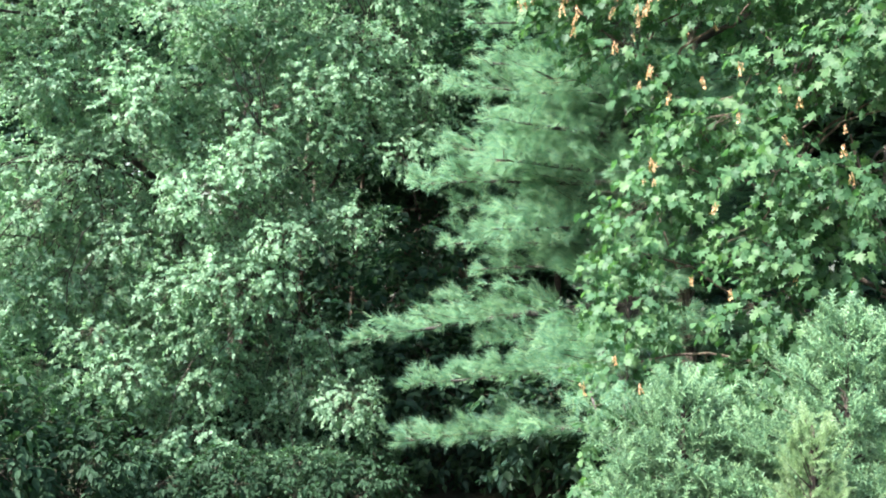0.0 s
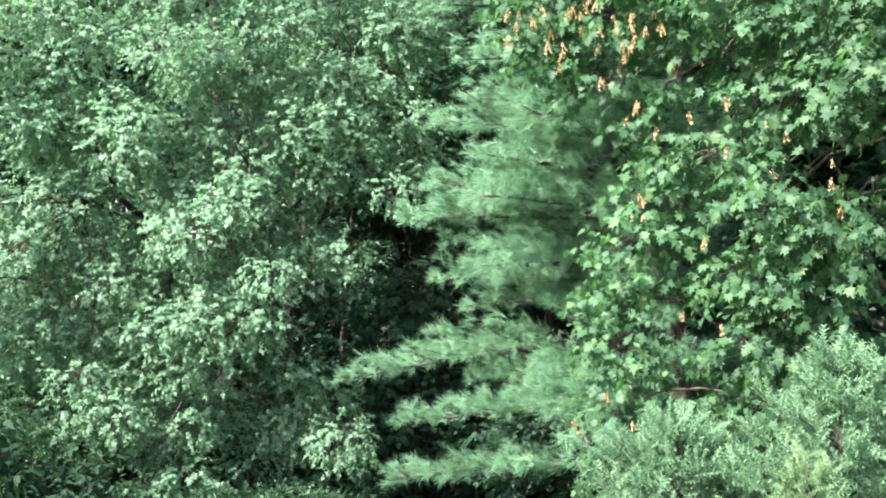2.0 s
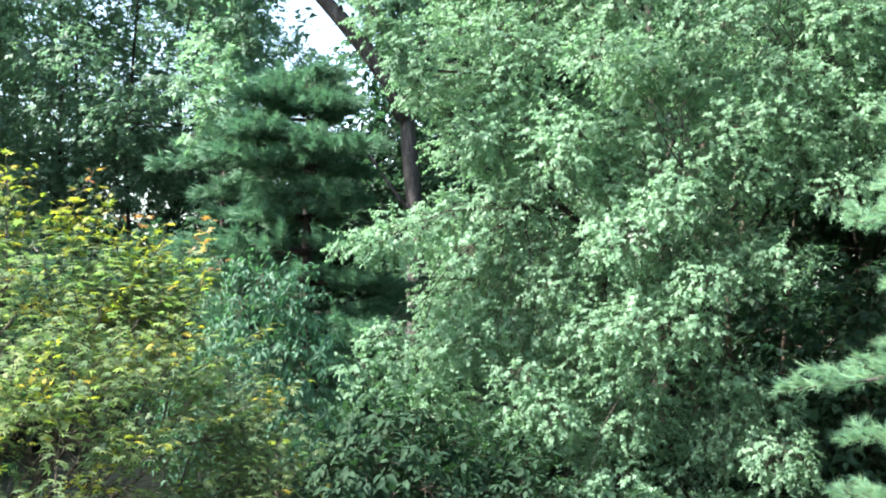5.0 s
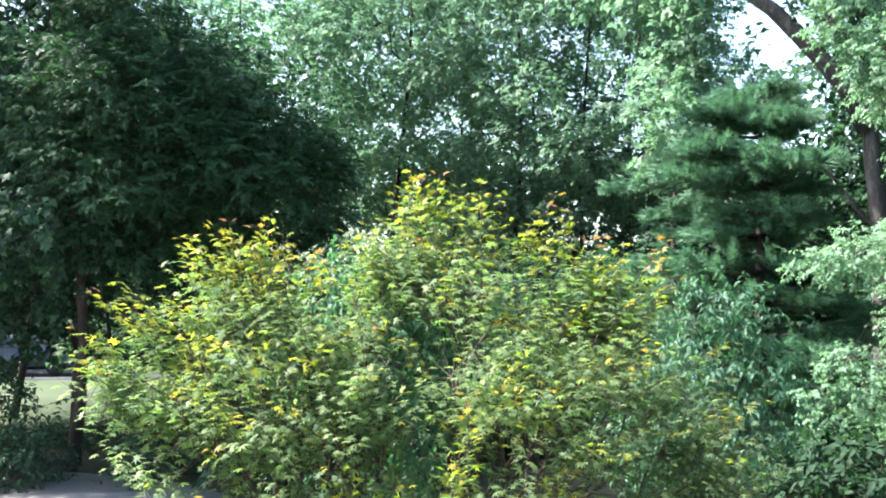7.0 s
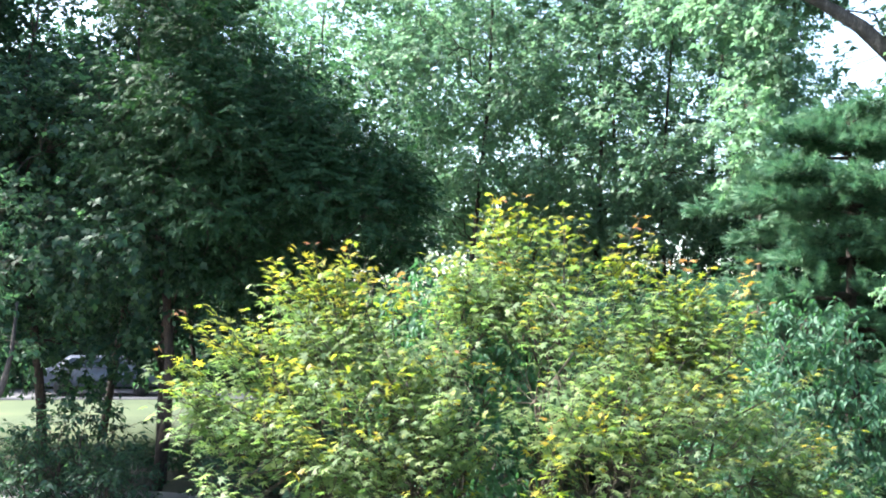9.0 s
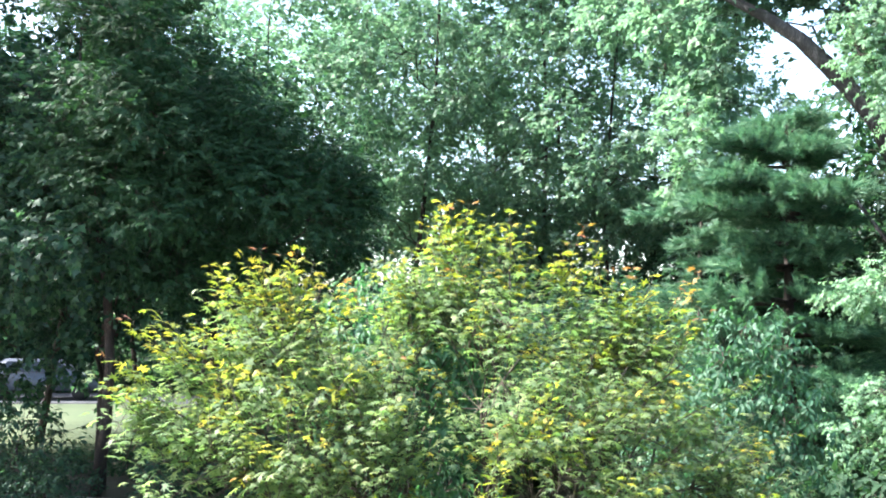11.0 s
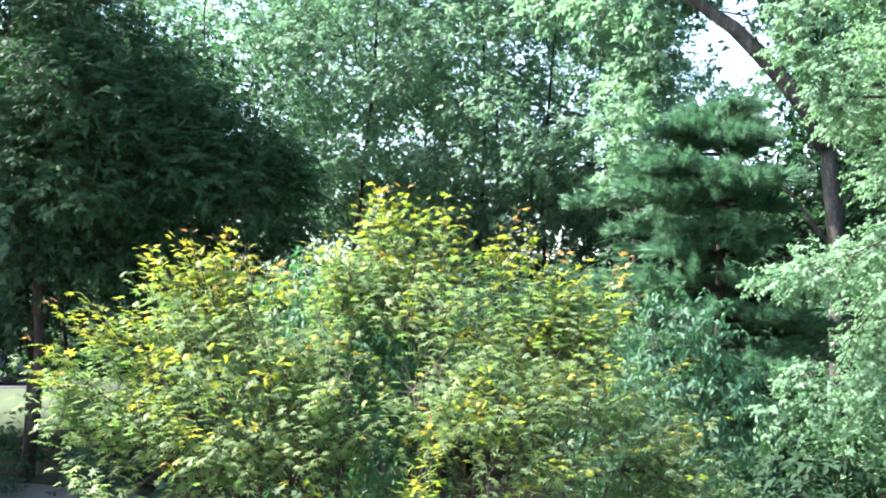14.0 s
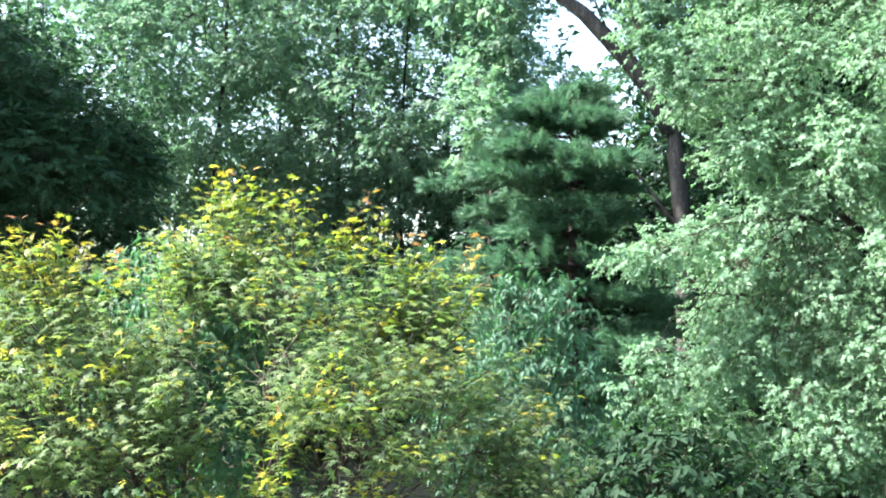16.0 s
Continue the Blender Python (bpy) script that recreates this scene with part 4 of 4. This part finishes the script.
part("limb", tube([side * q + [0, 0, z] for q, z in ((0.16, 1.3), (0.02, 1.55), (-0.13, 1.8), (-0.24, 2.3), (-0.28, 3.0))], [0.06, 0.055, 0.048, 0.035, 0.015], 7), BARK_GREY, lean, smooth=True)

edge_label = "loose shrub with oval shade-darkened leaves at the driveway's edge"
# Deep shade along the edge is painted through the darkened leaf colour.
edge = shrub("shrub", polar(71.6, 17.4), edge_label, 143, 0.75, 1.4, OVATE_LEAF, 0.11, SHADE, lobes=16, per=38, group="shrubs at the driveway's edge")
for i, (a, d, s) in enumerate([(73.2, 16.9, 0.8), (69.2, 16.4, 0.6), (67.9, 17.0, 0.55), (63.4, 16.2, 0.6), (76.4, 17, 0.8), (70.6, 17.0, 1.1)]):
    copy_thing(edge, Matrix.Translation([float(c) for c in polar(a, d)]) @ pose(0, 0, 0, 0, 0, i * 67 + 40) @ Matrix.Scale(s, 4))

# ---- Japanese maple ----
JM = polar(49, 5.6)
rng = np.random.default_rng(121)
jm = thing("japanese_maple", JM, "green japanese maple with yellow and orange young shoots", "tree")
humps = [(65.2, 5.4, 2.57, 0.15), (63.3, 5.35, 2.54, 0.22), (61.5, 5.4, 2.72, 0.24), (59.8, 5.5, 2.96, 0.24), (57.7, 5.5, 3.08, 0.27), (55.9, 5.5, 3.02, 0.22), (54.0, 5.6, 2.84, 0.24), (51.6, 5.6, 3.03, 0.24), (49.9, 5.65, 3.24, 0.24),
         (48.3, 5.7, 3.36, 0.24), (46.6, 5.65, 3.24, 0.26), (45.1, 5.6, 3.31, 0.22), (43.3, 5.6, 3.06, 0.27), (41.2, 5.5, 3.05, 0.24), (39.3, 5.5, 3.0, 0.24), (37.6, 5.5, 2.96, 0.25), (35.8, 5.5, 2.8, 0.25), (34.5, 5.4, 2.6, 0.24),
         (60.8, 5.1, 2.4, 0.34), (57.2, 5.0, 2.5, 0.38), (53.6, 5.0, 2.6, 0.36), (44.5, 5.0, 2.75, 0.4), (41.5, 4.9, 2.6, 0.46), (37.8, 5.0, 2.4, 0.4), (34.6, 5.1, 2.2, 0.34), (47.0, 5.2, 2.9, 0.28),
         (60.0, 5.0, 1.95, 0.34), (56.0, 4.8, 1.95, 0.42), (52.5, 4.7, 2.0, 0.42), (49.5, 4.65, 1.9, 0.42), (46.0, 4.6, 2.05, 0.46), (42.5, 4.6, 2.0, 0.46), (38.5, 4.7, 1.85, 0.46), (35.0, 4.9, 1.75, 0.42), (32.6, 5.0, 1.98, 0.32), (31.0, 5.0, 1.78, 0.34),
         (57.4, 4.9, 1.5, 0.4), (51.0, 4.6, 1.45, 0.46), (46.0, 4.5, 1.5, 0.46), (41.0, 4.55, 1.4, 0.46), (36.0, 4.8, 1.3, 0.42), (32.0, 5.0, 1.3, 0.42), (54.8, 5.2, 2.76, 0.28), (52.6, 5.0, 2.4, 0.34), (55.0, 5.0, 2.2, 0.36), (51.4, 5.2, 2.75, 0.26), (46.2, 5.3, 3.05, 0.28), (58.4, 5.15, 2.8, 0.3), (38.6, 5.2, 2.72, 0.3), (40.6, 5.1, 2.78, 0.3), (33.2, 5.1, 2.32, 0.26), (31.4, 5.1, 2.12, 0.28), (29.9, 5.1, 1.8, 0.28), (30.2, 5.0, 1.4, 0.38), (45.5, 6.3, 2.95, 0.42), (55.0, 6.2, 2.75, 0.42), (39.5, 6.2, 2.7, 0.42), (50.0, 6.2, 2.95, 0.32), (36.5, 5.7, 1.7, 0.42), (40.5, 5.6, 1.75, 0.45), (44.8, 5.7, 1.65, 0.45), (52.5, 5.6, 1.7, 0.45), (57.0, 5.6, 1.7, 0.4)]
stems = []
for k in range(5):
    a = k * 1.256 + 0.3
    top = np.array([0.28 * math.cos(a), 0.28 * math.sin(a), 0.75 + 0.1 * k])
    stems.append(top)
    part("trunk", tube(bend((0.07 * math.cos(a), 0.07 * math.sin(a), 0), top, -0.04, 0.03, 6, rng), np.linspace(0.055, 0.034, 6), 8), BARK_GREY, jm, smooth=True)

shoot_a, shoot_b, feed_a, leaves = [], [], [], {"green": [], "yellow": [], "red": []}


def shoot(base, tip, young, red, size=0.098, facing=np.zeros(3), along=0.35):
    """A slender shoot with pairs of leaves held out flat, each pair turned a quarter from the last."""
    axis, length = unit(tip - base), np.linalg.norm(tip - base)
    shoot_a.append(base), shoot_b.append(tip)
    nodes = max(3, int(length / 0.052))
    turn = rng.uniform(0, 2 * np.pi)
    for j in range(nodes):
        q = (j + 0.6) / nodes
        here = base + (tip - base) * q
        hue = "red" if q > 1 - red else ("yellow" if q > 1 - young else "green")
        for sg in (0, np.pi):
            ang = turn + j * 1.57 + sg + rng.normal(0, 0.25)
            flat = np.array([math.cos(ang), math.sin(ang), 0.0])
            out = flat + along * axis + [0, 0, rng.uniform(-0.5, 0.05)]
            face = np.array([0.0, 0.0, 0.85]) + 0.42 * flat + facing + rng.normal(0, 0.26, 3)
            leaves[hue].append((here, out, face, size * (1.0 if hue == "green" else 0.84) * rng.uniform(0.75, 1.15) * (1.12 - 0.34 * q)))


for k, (a, d, ztop, rad) in enumerate(humps):
    c = polar(a, d, ztop - (0.07 if k < 18 else 0.0)) - JM
    s = min(stems, key=lambda q: np.linalg.norm(q[:2] - c[:2]))
    line = bend(s, c - [0, 0, 0.1], 0.06, 0.03, 9, rng)
    part("limb", tube(line, np.linspace(0.017, 0.004, 9), 6), TWIG, jm, smooth=True)
    radial = unit(np.array([c[0], c[1], 0.0]) + 0.4 * np.array([-JM[0], -JM[1], 0.0]) / 5.6)
    crest = k < 18
    for q in range(int(9 + (330 if crest else 380) * rad * rad)):
        o = ball(rng, 1, 0.45)[0]
        if o[2] < -0.5:
            o[2] *= -0.6
        tip = c + np.array([o[0] * 1.25, o[1] * 1.25, o[2] - 0.85]) * rad
        way = unit(0.75 * unit(o * [1, 1, 0.4]) + 0.5 * radial + [0, 0, rng.uniform(0.35, 0.95)] + rng.normal(0, 0.2, 3))
        length = rng.uniform(0.24, 0.5) if crest else rng.uniform(0.2, 0.42)
        tip = tip + way * (0.06 if rng.uniform() < 0.75 else 0.16)
        base = tip - way * length
        x, y, z = tip + JM
        az, el = math.degrees(math.atan2(-x, y)), math.degrees(math.atan2(z - EYE, math.hypot(x, y)))
        hollow = (46.6 < az < 51.4 and -4.0 < el < 0.8 or 52.6 < az < 54.2 and -1.5 < el < 2.0) and rng.uniform() < 0.84
        if hollow or noise.noise(Vector((x * 1.7, y * 1.7, z * 4.2))) < (-0.24 if crest else -0.16):
            continue
        high = np.clip((z - 2.3) / 0.9, 0, 1)
        glowing = rng.uniform() < 0.02 + (0.4 if crest else 0.1) * high ** 2 + (0.85 if noise.noise(Vector((x * 3.2, y * 3.2, z * 3.2 + 7))) > 0.28 else 0.0)
        shoot(base, tip, rng.uniform(0.35, 0.85) if glowing else (0.18 if rng.uniform() < 0.15 else 0.0), 0.22 if glowing and rng.uniform() < 0.06 else 0.0, size=0.086 if crest else 0.076, facing=radial * (0.2 if crest else 0.38))
        feed_a.append(line[np.argmin(np.linalg.norm(line - base + [0, 0, 0.15], axis=1))])
feed_b = shoot_a[:]
# long shoots that stand out of the crown: bearing, distance, height of the tip, length, sideways lean, red share
for a, d, ztip, length, side, red in ((40.9, 5.5, 3.36, 0.46, 0.5, 0.3), (40.3, 5.5, 3.2, 0.3, 0.4, 0.0), (48.5, 5.7, 3.47, 0.3, -0.1, 0.25), (50.1, 5.65, 3.37, 0.32, -0.4, 0.0), (51.6, 5.6, 3.2, 0.3, -0.6, 0.0), (45.1, 5.6, 3.43, 0.34, 0.1, 0.0), (38.4, 5.5, 3.13, 0.42, 0.1, 0.2),
                                      (39.5, 5.5, 3.12, 0.3, 0.0, 0.15), (35.0, 5.5, 3.12, 0.4, 0.5, 0.5), (34.4, 5.45, 2.92, 0.36, 0.8, 0.3), (57.5, 5.5, 3.17, 0.3, -0.2, 0.2), (55.9, 5.5, 3.13, 0.28, 0.2, 0.0), (59.9, 5.5, 3.17, 0.34, -0.6, 0.0), (60.8, 5.5, 3.08, 0.32, -0.8, 0.0),
                                      (61.6, 5.4, 3.1, 0.4, -0.7, 0.0), (58.9, 5.5, 3.2, 0.36, -0.3, 0.15), (56.7, 5.5, 3.2, 0.3, 0.3, 0.0), (49.2, 5.65, 3.5, 0.36, -0.3, 0.0), (47.4, 5.7, 3.5, 0.36, 0.1, 0.2), (46.2, 5.65, 3.42, 0.3, 0.4, 0.0), (43.6, 5.6, 3.24, 0.34, 0.5, 0.0), (41.6, 5.5, 3.26, 0.4, 0.6, 0.2),
                                      (37.2, 5.5, 3.1, 0.34, 0.4, 0.0), (52.6, 5.6, 3.16, 0.36, -0.7, 0.0), (64.6, 5.35, 2.86, 0.44, -1.0, 0.0),
                                      (66.9, 5.35, 2.64, 0.36, -1.6, 0.2), (65.9, 5.35, 2.82, 0.42, -1.2, 0.1), (66.6, 5.35, 2.5, 0.34, -1.8, 0.0), (63.9, 5.35, 2.74, 0.3, -0.8, 0.0), (62.4, 5.4, 2.84, 0.32, -0.8, 0.0), (45.6, 4.55, 2.38, 0.44, 0.0, 0.3), (54.0, 5.6, 3.04, 0.26, -0.2, 0.5),
                                      (46.9, 4.5, 2.12, 0.3, -0.2, 0.0), (42.6, 4.7, 2.55, 0.34, 0.1, 0.0), (43.4, 4.6, 2.4, 0.3, -0.4, 0.0), (53.4, 4.9, 2.6, 0.3, 0.8, 0.0), (57.6, 4.9, 2.62, 0.3, 0.0, 0.0), (60.9, 5.0, 2.6, 0.34, -0.2, 0.0), (37.6, 5.0, 2.62, 0.3, 0.6, 0.0),
                                      (52.2, 4.6, 2.05, 0.3, -0.3, 0.0), (49.0, 4.55, 1.98, 0.3, 0.4, 0.0), (39.5, 4.6, 2.1, 0.3, 0.7, 0.0), (48.0, 4.5, 1.7, 0.3, 0.2, 0.0)):
    tip = polar(a, d, ztip) - JM
    across = np.array([math.cos(radians(a)), math.sin(radians(a)), 0.0])
    shoot(tip - length * unit(side * across + [0, 0, 1.0]), tip, 0.8, red, 0.09, along=0.9)
    for q in (0.3, 0.45, 0.6, 0.72, 0.84):
        off = rng.normal(0, 0.03 + 0.09 * (1 - q), 3) * [1, 1, 0.3] - (1 - q) * length * unit(side * across + [0, 0, 1.0])
        shoot(tip + off - 0.6 * length * unit(side * across + rng.normal(0, 0.35, 3) + [0, 0, 1.0]), tip + off, 0.55, 0.0, 0.082, along=0.7)
part("branch_layer", sticks(feed_a, feed_b, 0.0032), TWIG, jm, kind="stuff")
part("shoot_layer", sticks(shoot_a, shoot_b, 0.0026), TWIG, jm, kind="stuff")


def single_leaves(name, tpl, mat, owner, pos, fwd, up, sz):
    me = fill(bpy.data.meshes.new(name), *tpl)
    me.materials.append(mat)
    s, f, u = frames_of(fwd, up)
    for k in range(len(pos)):
        lf = new(name, me)
        lf.parent = owner
        m = Matrix([tuple(float(c) for c in sz[k] * a) for a in (s[k], f[k], u[k])]).transposed().to_4x4()
        m.translation = pos[k]
        lf.matrix_basis = m


for hue, name, mat, label in (("green", "foliage", JM_GREEN, ""), ("yellow", "yellow_foliage", JM_YELLOW, "yellow young leaves"), ("red", "red_foliage", JM_RED, "orange-red leaf tips")):
    pos, fwd, up, sz = (np.array([row[i] for row in leaves[hue]]) for i in range(4))
    if hue == "green":
        near = np.argsort(np.linalg.norm((pos + JM)[:, :2], axis=1))[:600:2]
        single_leaves("leaf", PALM_LEAF, mat, jm, pos[near], fwd[near], up[near], sz[near])
        rest = np.ones(len(pos), bool)
        rest[near] = False
        pos, fwd, up, sz = pos[rest], fwd[rest], up[rest], sz[rest]
    part(name, scatter(PALM_LEAF, pos, fwd, up, sz), mat, jm, label, kind="stuff")

# ---- dogwoods and low shrubs ----
def dogwood(place, rows, seed, label, singles):
    lb = from_foot(place, rows)
    return leafy("dogwood_shrub", place, label, "shrub", lb, ([(0, 0, 0), (0.05, 0, 0.8), (0, 0.03, 1.6)], [0.05, 0.04, 0.02]), LONG_LEAF, DOGWOOD, BARK_BROWN, seed,
                 per_lobe=270, count=7, twig=0.17, size=0.064, droop=0.75, tilt=0.7, limbs=7, singles=singles, group="dogwood shrubs")


dogwood(polar(31.8, 8.2), [(32.6, 7.8, 2.85, 0.22), (31.4, 7.8, 2.75, 0.24), (33.8, 7.8, 2.7, 0.28), (30.3, 7.8, 2.45, 0.22), (31.4, 7.8, 2.3, 0.34), (33.5, 7.8, 2.25, 0.4), (29.6, 7.9, 2.15, 0.22), (31.5, 7.7, 1.9, 0.35), (34.6, 7.8, 1.7, 0.4), (36, 7.8, 1.9, 0.4)],
        131, "grey-green dogwood with drooping pointed leaves", 150)
dogwood(polar(49.5, 6.6), [(48, 6.0, 2.75, 0.26), (50.2, 6.0, 2.85, 0.24), (49.2, 5.7, 2.5, 0.3), (51.4, 5.8, 2.5, 0.28), (47.4, 5.8, 2.4, 0.28), (49.4, 5.6, 2.15, 0.3), (45.4, 7.0, 2.7, 0.3), (52.7, 6.8, 2.95, 0.3), (50.5, 6.6, 2.95, 0.28), (48, 6.3, 1.7, 0.4),
                           (51.1, 6.4, 1.6, 0.4), (43.3, 7.0, 2.4, 0.35), (54.8, 7.0, 2.4, 0.3), (49, 6.6, 1.2, 0.5)],
        132, "bluish-green dogwood with drooping leaves behind the japanese maple", 100)
low_label = "low leafy shrub with broad green leaves darkened for shade"
# Ground-level shade sits in this shrub's leaf colour.
low = shrub("shrub", polar(25.6, 9.4), low_label, 141, 0.85, 1.75, OVATE_LEAF, 0.115, LOW_LEAF, per=150, group="low shrubs", singles=60, droop=0.5)
for i, (a, d, s) in enumerate([(19.5, 9.6, 0.75), (28.5, 9.6, 0.85), (15.8, 9.5, 0.5), (12.0, 9.6, 0.52), (8.3, 9.7, 0.5), (4.4, 9.9, 0.5), (14, 12.4, 0.6), (33, 9.4, 0.7), (8, 12.6, 0.6)]):
    copy_thing(low, Matrix.Translation([float(c) for c in polar(a, d)]) @ pose(0, 0, 0, 0, 0, i * 67 + 40) @ Matrix.Scale(s, 4))

# ---- young spruces ----
spruce("spruce_tree", polar(-12.5, 6.0), "young blue-green spruce with upright tips", 2.0, 0.95, SPRUCE, 151, group="young spruces")
spruce("spruce_tree", polar(-20.7, 5.9), "bushy blue-green spruce catching the sun", 2.36, 1.15, SPRUCE, 152, group="young spruces", layers=18)
spruce("spruce_tree", polar(-28.2, 6.4), "taller blue-green spruce beside the maple trunk", 3.4, 0.95, SPRUCE, 153, group="young spruces", layers=18)
spruce("arborvitae", polar(-19.0, 4.95), "small golden-green conifer among the spruces", 1.95, 0.36, GOLDEN, 154, twig=0.085, layers=18)

# ---- far street side: a parked car, a pale house, a grey cabinet ----
def box(x0, x1, y0, y1, z0, z1):
    v = np.array([(x, y, z) for z in (z0, z1) for y in (y0, y1) for x in (x0, x1)], float)
    f = np.array([(0, 2, 3), (0, 3, 1), (4, 5, 7), (4, 7, 6), (0, 1, 5), (0, 5, 4), (2, 6, 7), (2, 7, 3), (0, 4, 6), (0, 6, 2), (1, 3, 7), (1, 7, 5)])
    return v, f


GLASS = plain_material("dark_glass", (0.03, 0.035, 0.04), 0.08)
CARPAINT = plain_material("blue_grey_paint", (0.07, 0.085, 0.12), 0.35)
RUBBER = plain_material("tyre_rubber", (0.02, 0.02, 0.02), 0.8)
METAL = plain_material("grey_enamel", (0.4, 0.4, 0.46), 0.45)
DARK = plain_material("dark_enamel", (0.03, 0.03, 0.035), 0.5)
WOOD = rough_material("weathered_wood", (0.2, 0.16, 0.12), (0.42, 0.36, 0.29), 8, 60, bump=0.4)


def car(place, yaw):
    ob = thing("car", place, "blue-grey car parked along the street", "car")
    ob.rotation_euler[2] = radians(yaw)
    side = np.array([(-2.2, 0.35), (2.2, 0.35), (2.25, 0.75), (1.3, 0.95), (0.7, 1.42), (-1.2, 1.45), (-1.9, 0.98), (-2.25, 0.9)])
    k = len(side)
    v = np.concatenate([np.column_stack([side[:, 0], np.full(k, s * 0.85), side[:, 1]]) for s in (-1, 1)])
    v[[4, 5, 4 + k, 5 + k], 1] *= 0.78
    f = [(0, i, i + 1) for i in range(1, k - 1)] + [(k, k + i + 1, k + i) for i in range(1, k - 1)]
    f += [q for i in range(k) for q in ((i, k + i, (i + 1) % k), ((i + 1) % k, k + i, k + (i + 1) % k))]
    part("body", (v, np.array(f)), CARPAINT, ob)
    for s in (-1, 1):
        win = np.array([(0.95, s * 0.83, 1.0), (0.6, s * 0.7, 1.36), (-1.1, s * 0.69, 1.38), (-1.55, s * 0.83, 1.02)])
        part("window", (win, np.array([(0, 1, 2), (0, 2, 3)])), GLASS, ob)
        for x in (-1.35, 1.4):
            y0, y1 = sorted((s * 0.66, s * 0.88))
            part("wheel", tube([(x, y0, 0.33), (x, y1, 0.33)], [0.33, 0.33], 18), RUBBER, ob)
    return ob


car(polar(69.5, 41.0, 0.05), 66)

cabinet = thing("utility_cabinet", polar(27.7, 24.0), "grey metal utility cabinet half hidden by leaves", "cabinet")
cabinet.rotation_euler[2] = radians(30)
part("body", box(-0.45, 0.5, -0.25, 0.25, 0, 0.8), METAL, cabinet)
part("door", box(-0.75, -0.453, -0.25, 0.25, 0, 0.72), DARK, cabinet)
part("lid", box(-0.5, 0.55, -0.3, 0.3, 0.804, 0.86), METAL, cabinet)

fence = thing("fence", polar(-18.2, 6.6), "weathered low wooden fence among the spruces", "fence")
fence.rotation_euler[2] = radians(-17)
part("rail", box(-0.5, 0.6, -0.02, 0.02, 1.42, 1.46), WOOD, fence)
part("rail", box(-0.5, 0.6, -0.02, 0.02, 0.45, 0.5), WOOD, fence)
for k in range(6):
    part("slat", box(-0.45 + 0.19 * k, -0.42 + 0.19 * k, -0.035, -0.022, 0.05, 1.44), WOOD, fence)
for x in (-0.57, 0.603):
    part("post", box(x, x + 0.067, -0.035, 0.035, 0, 1.5), WOOD, fence)
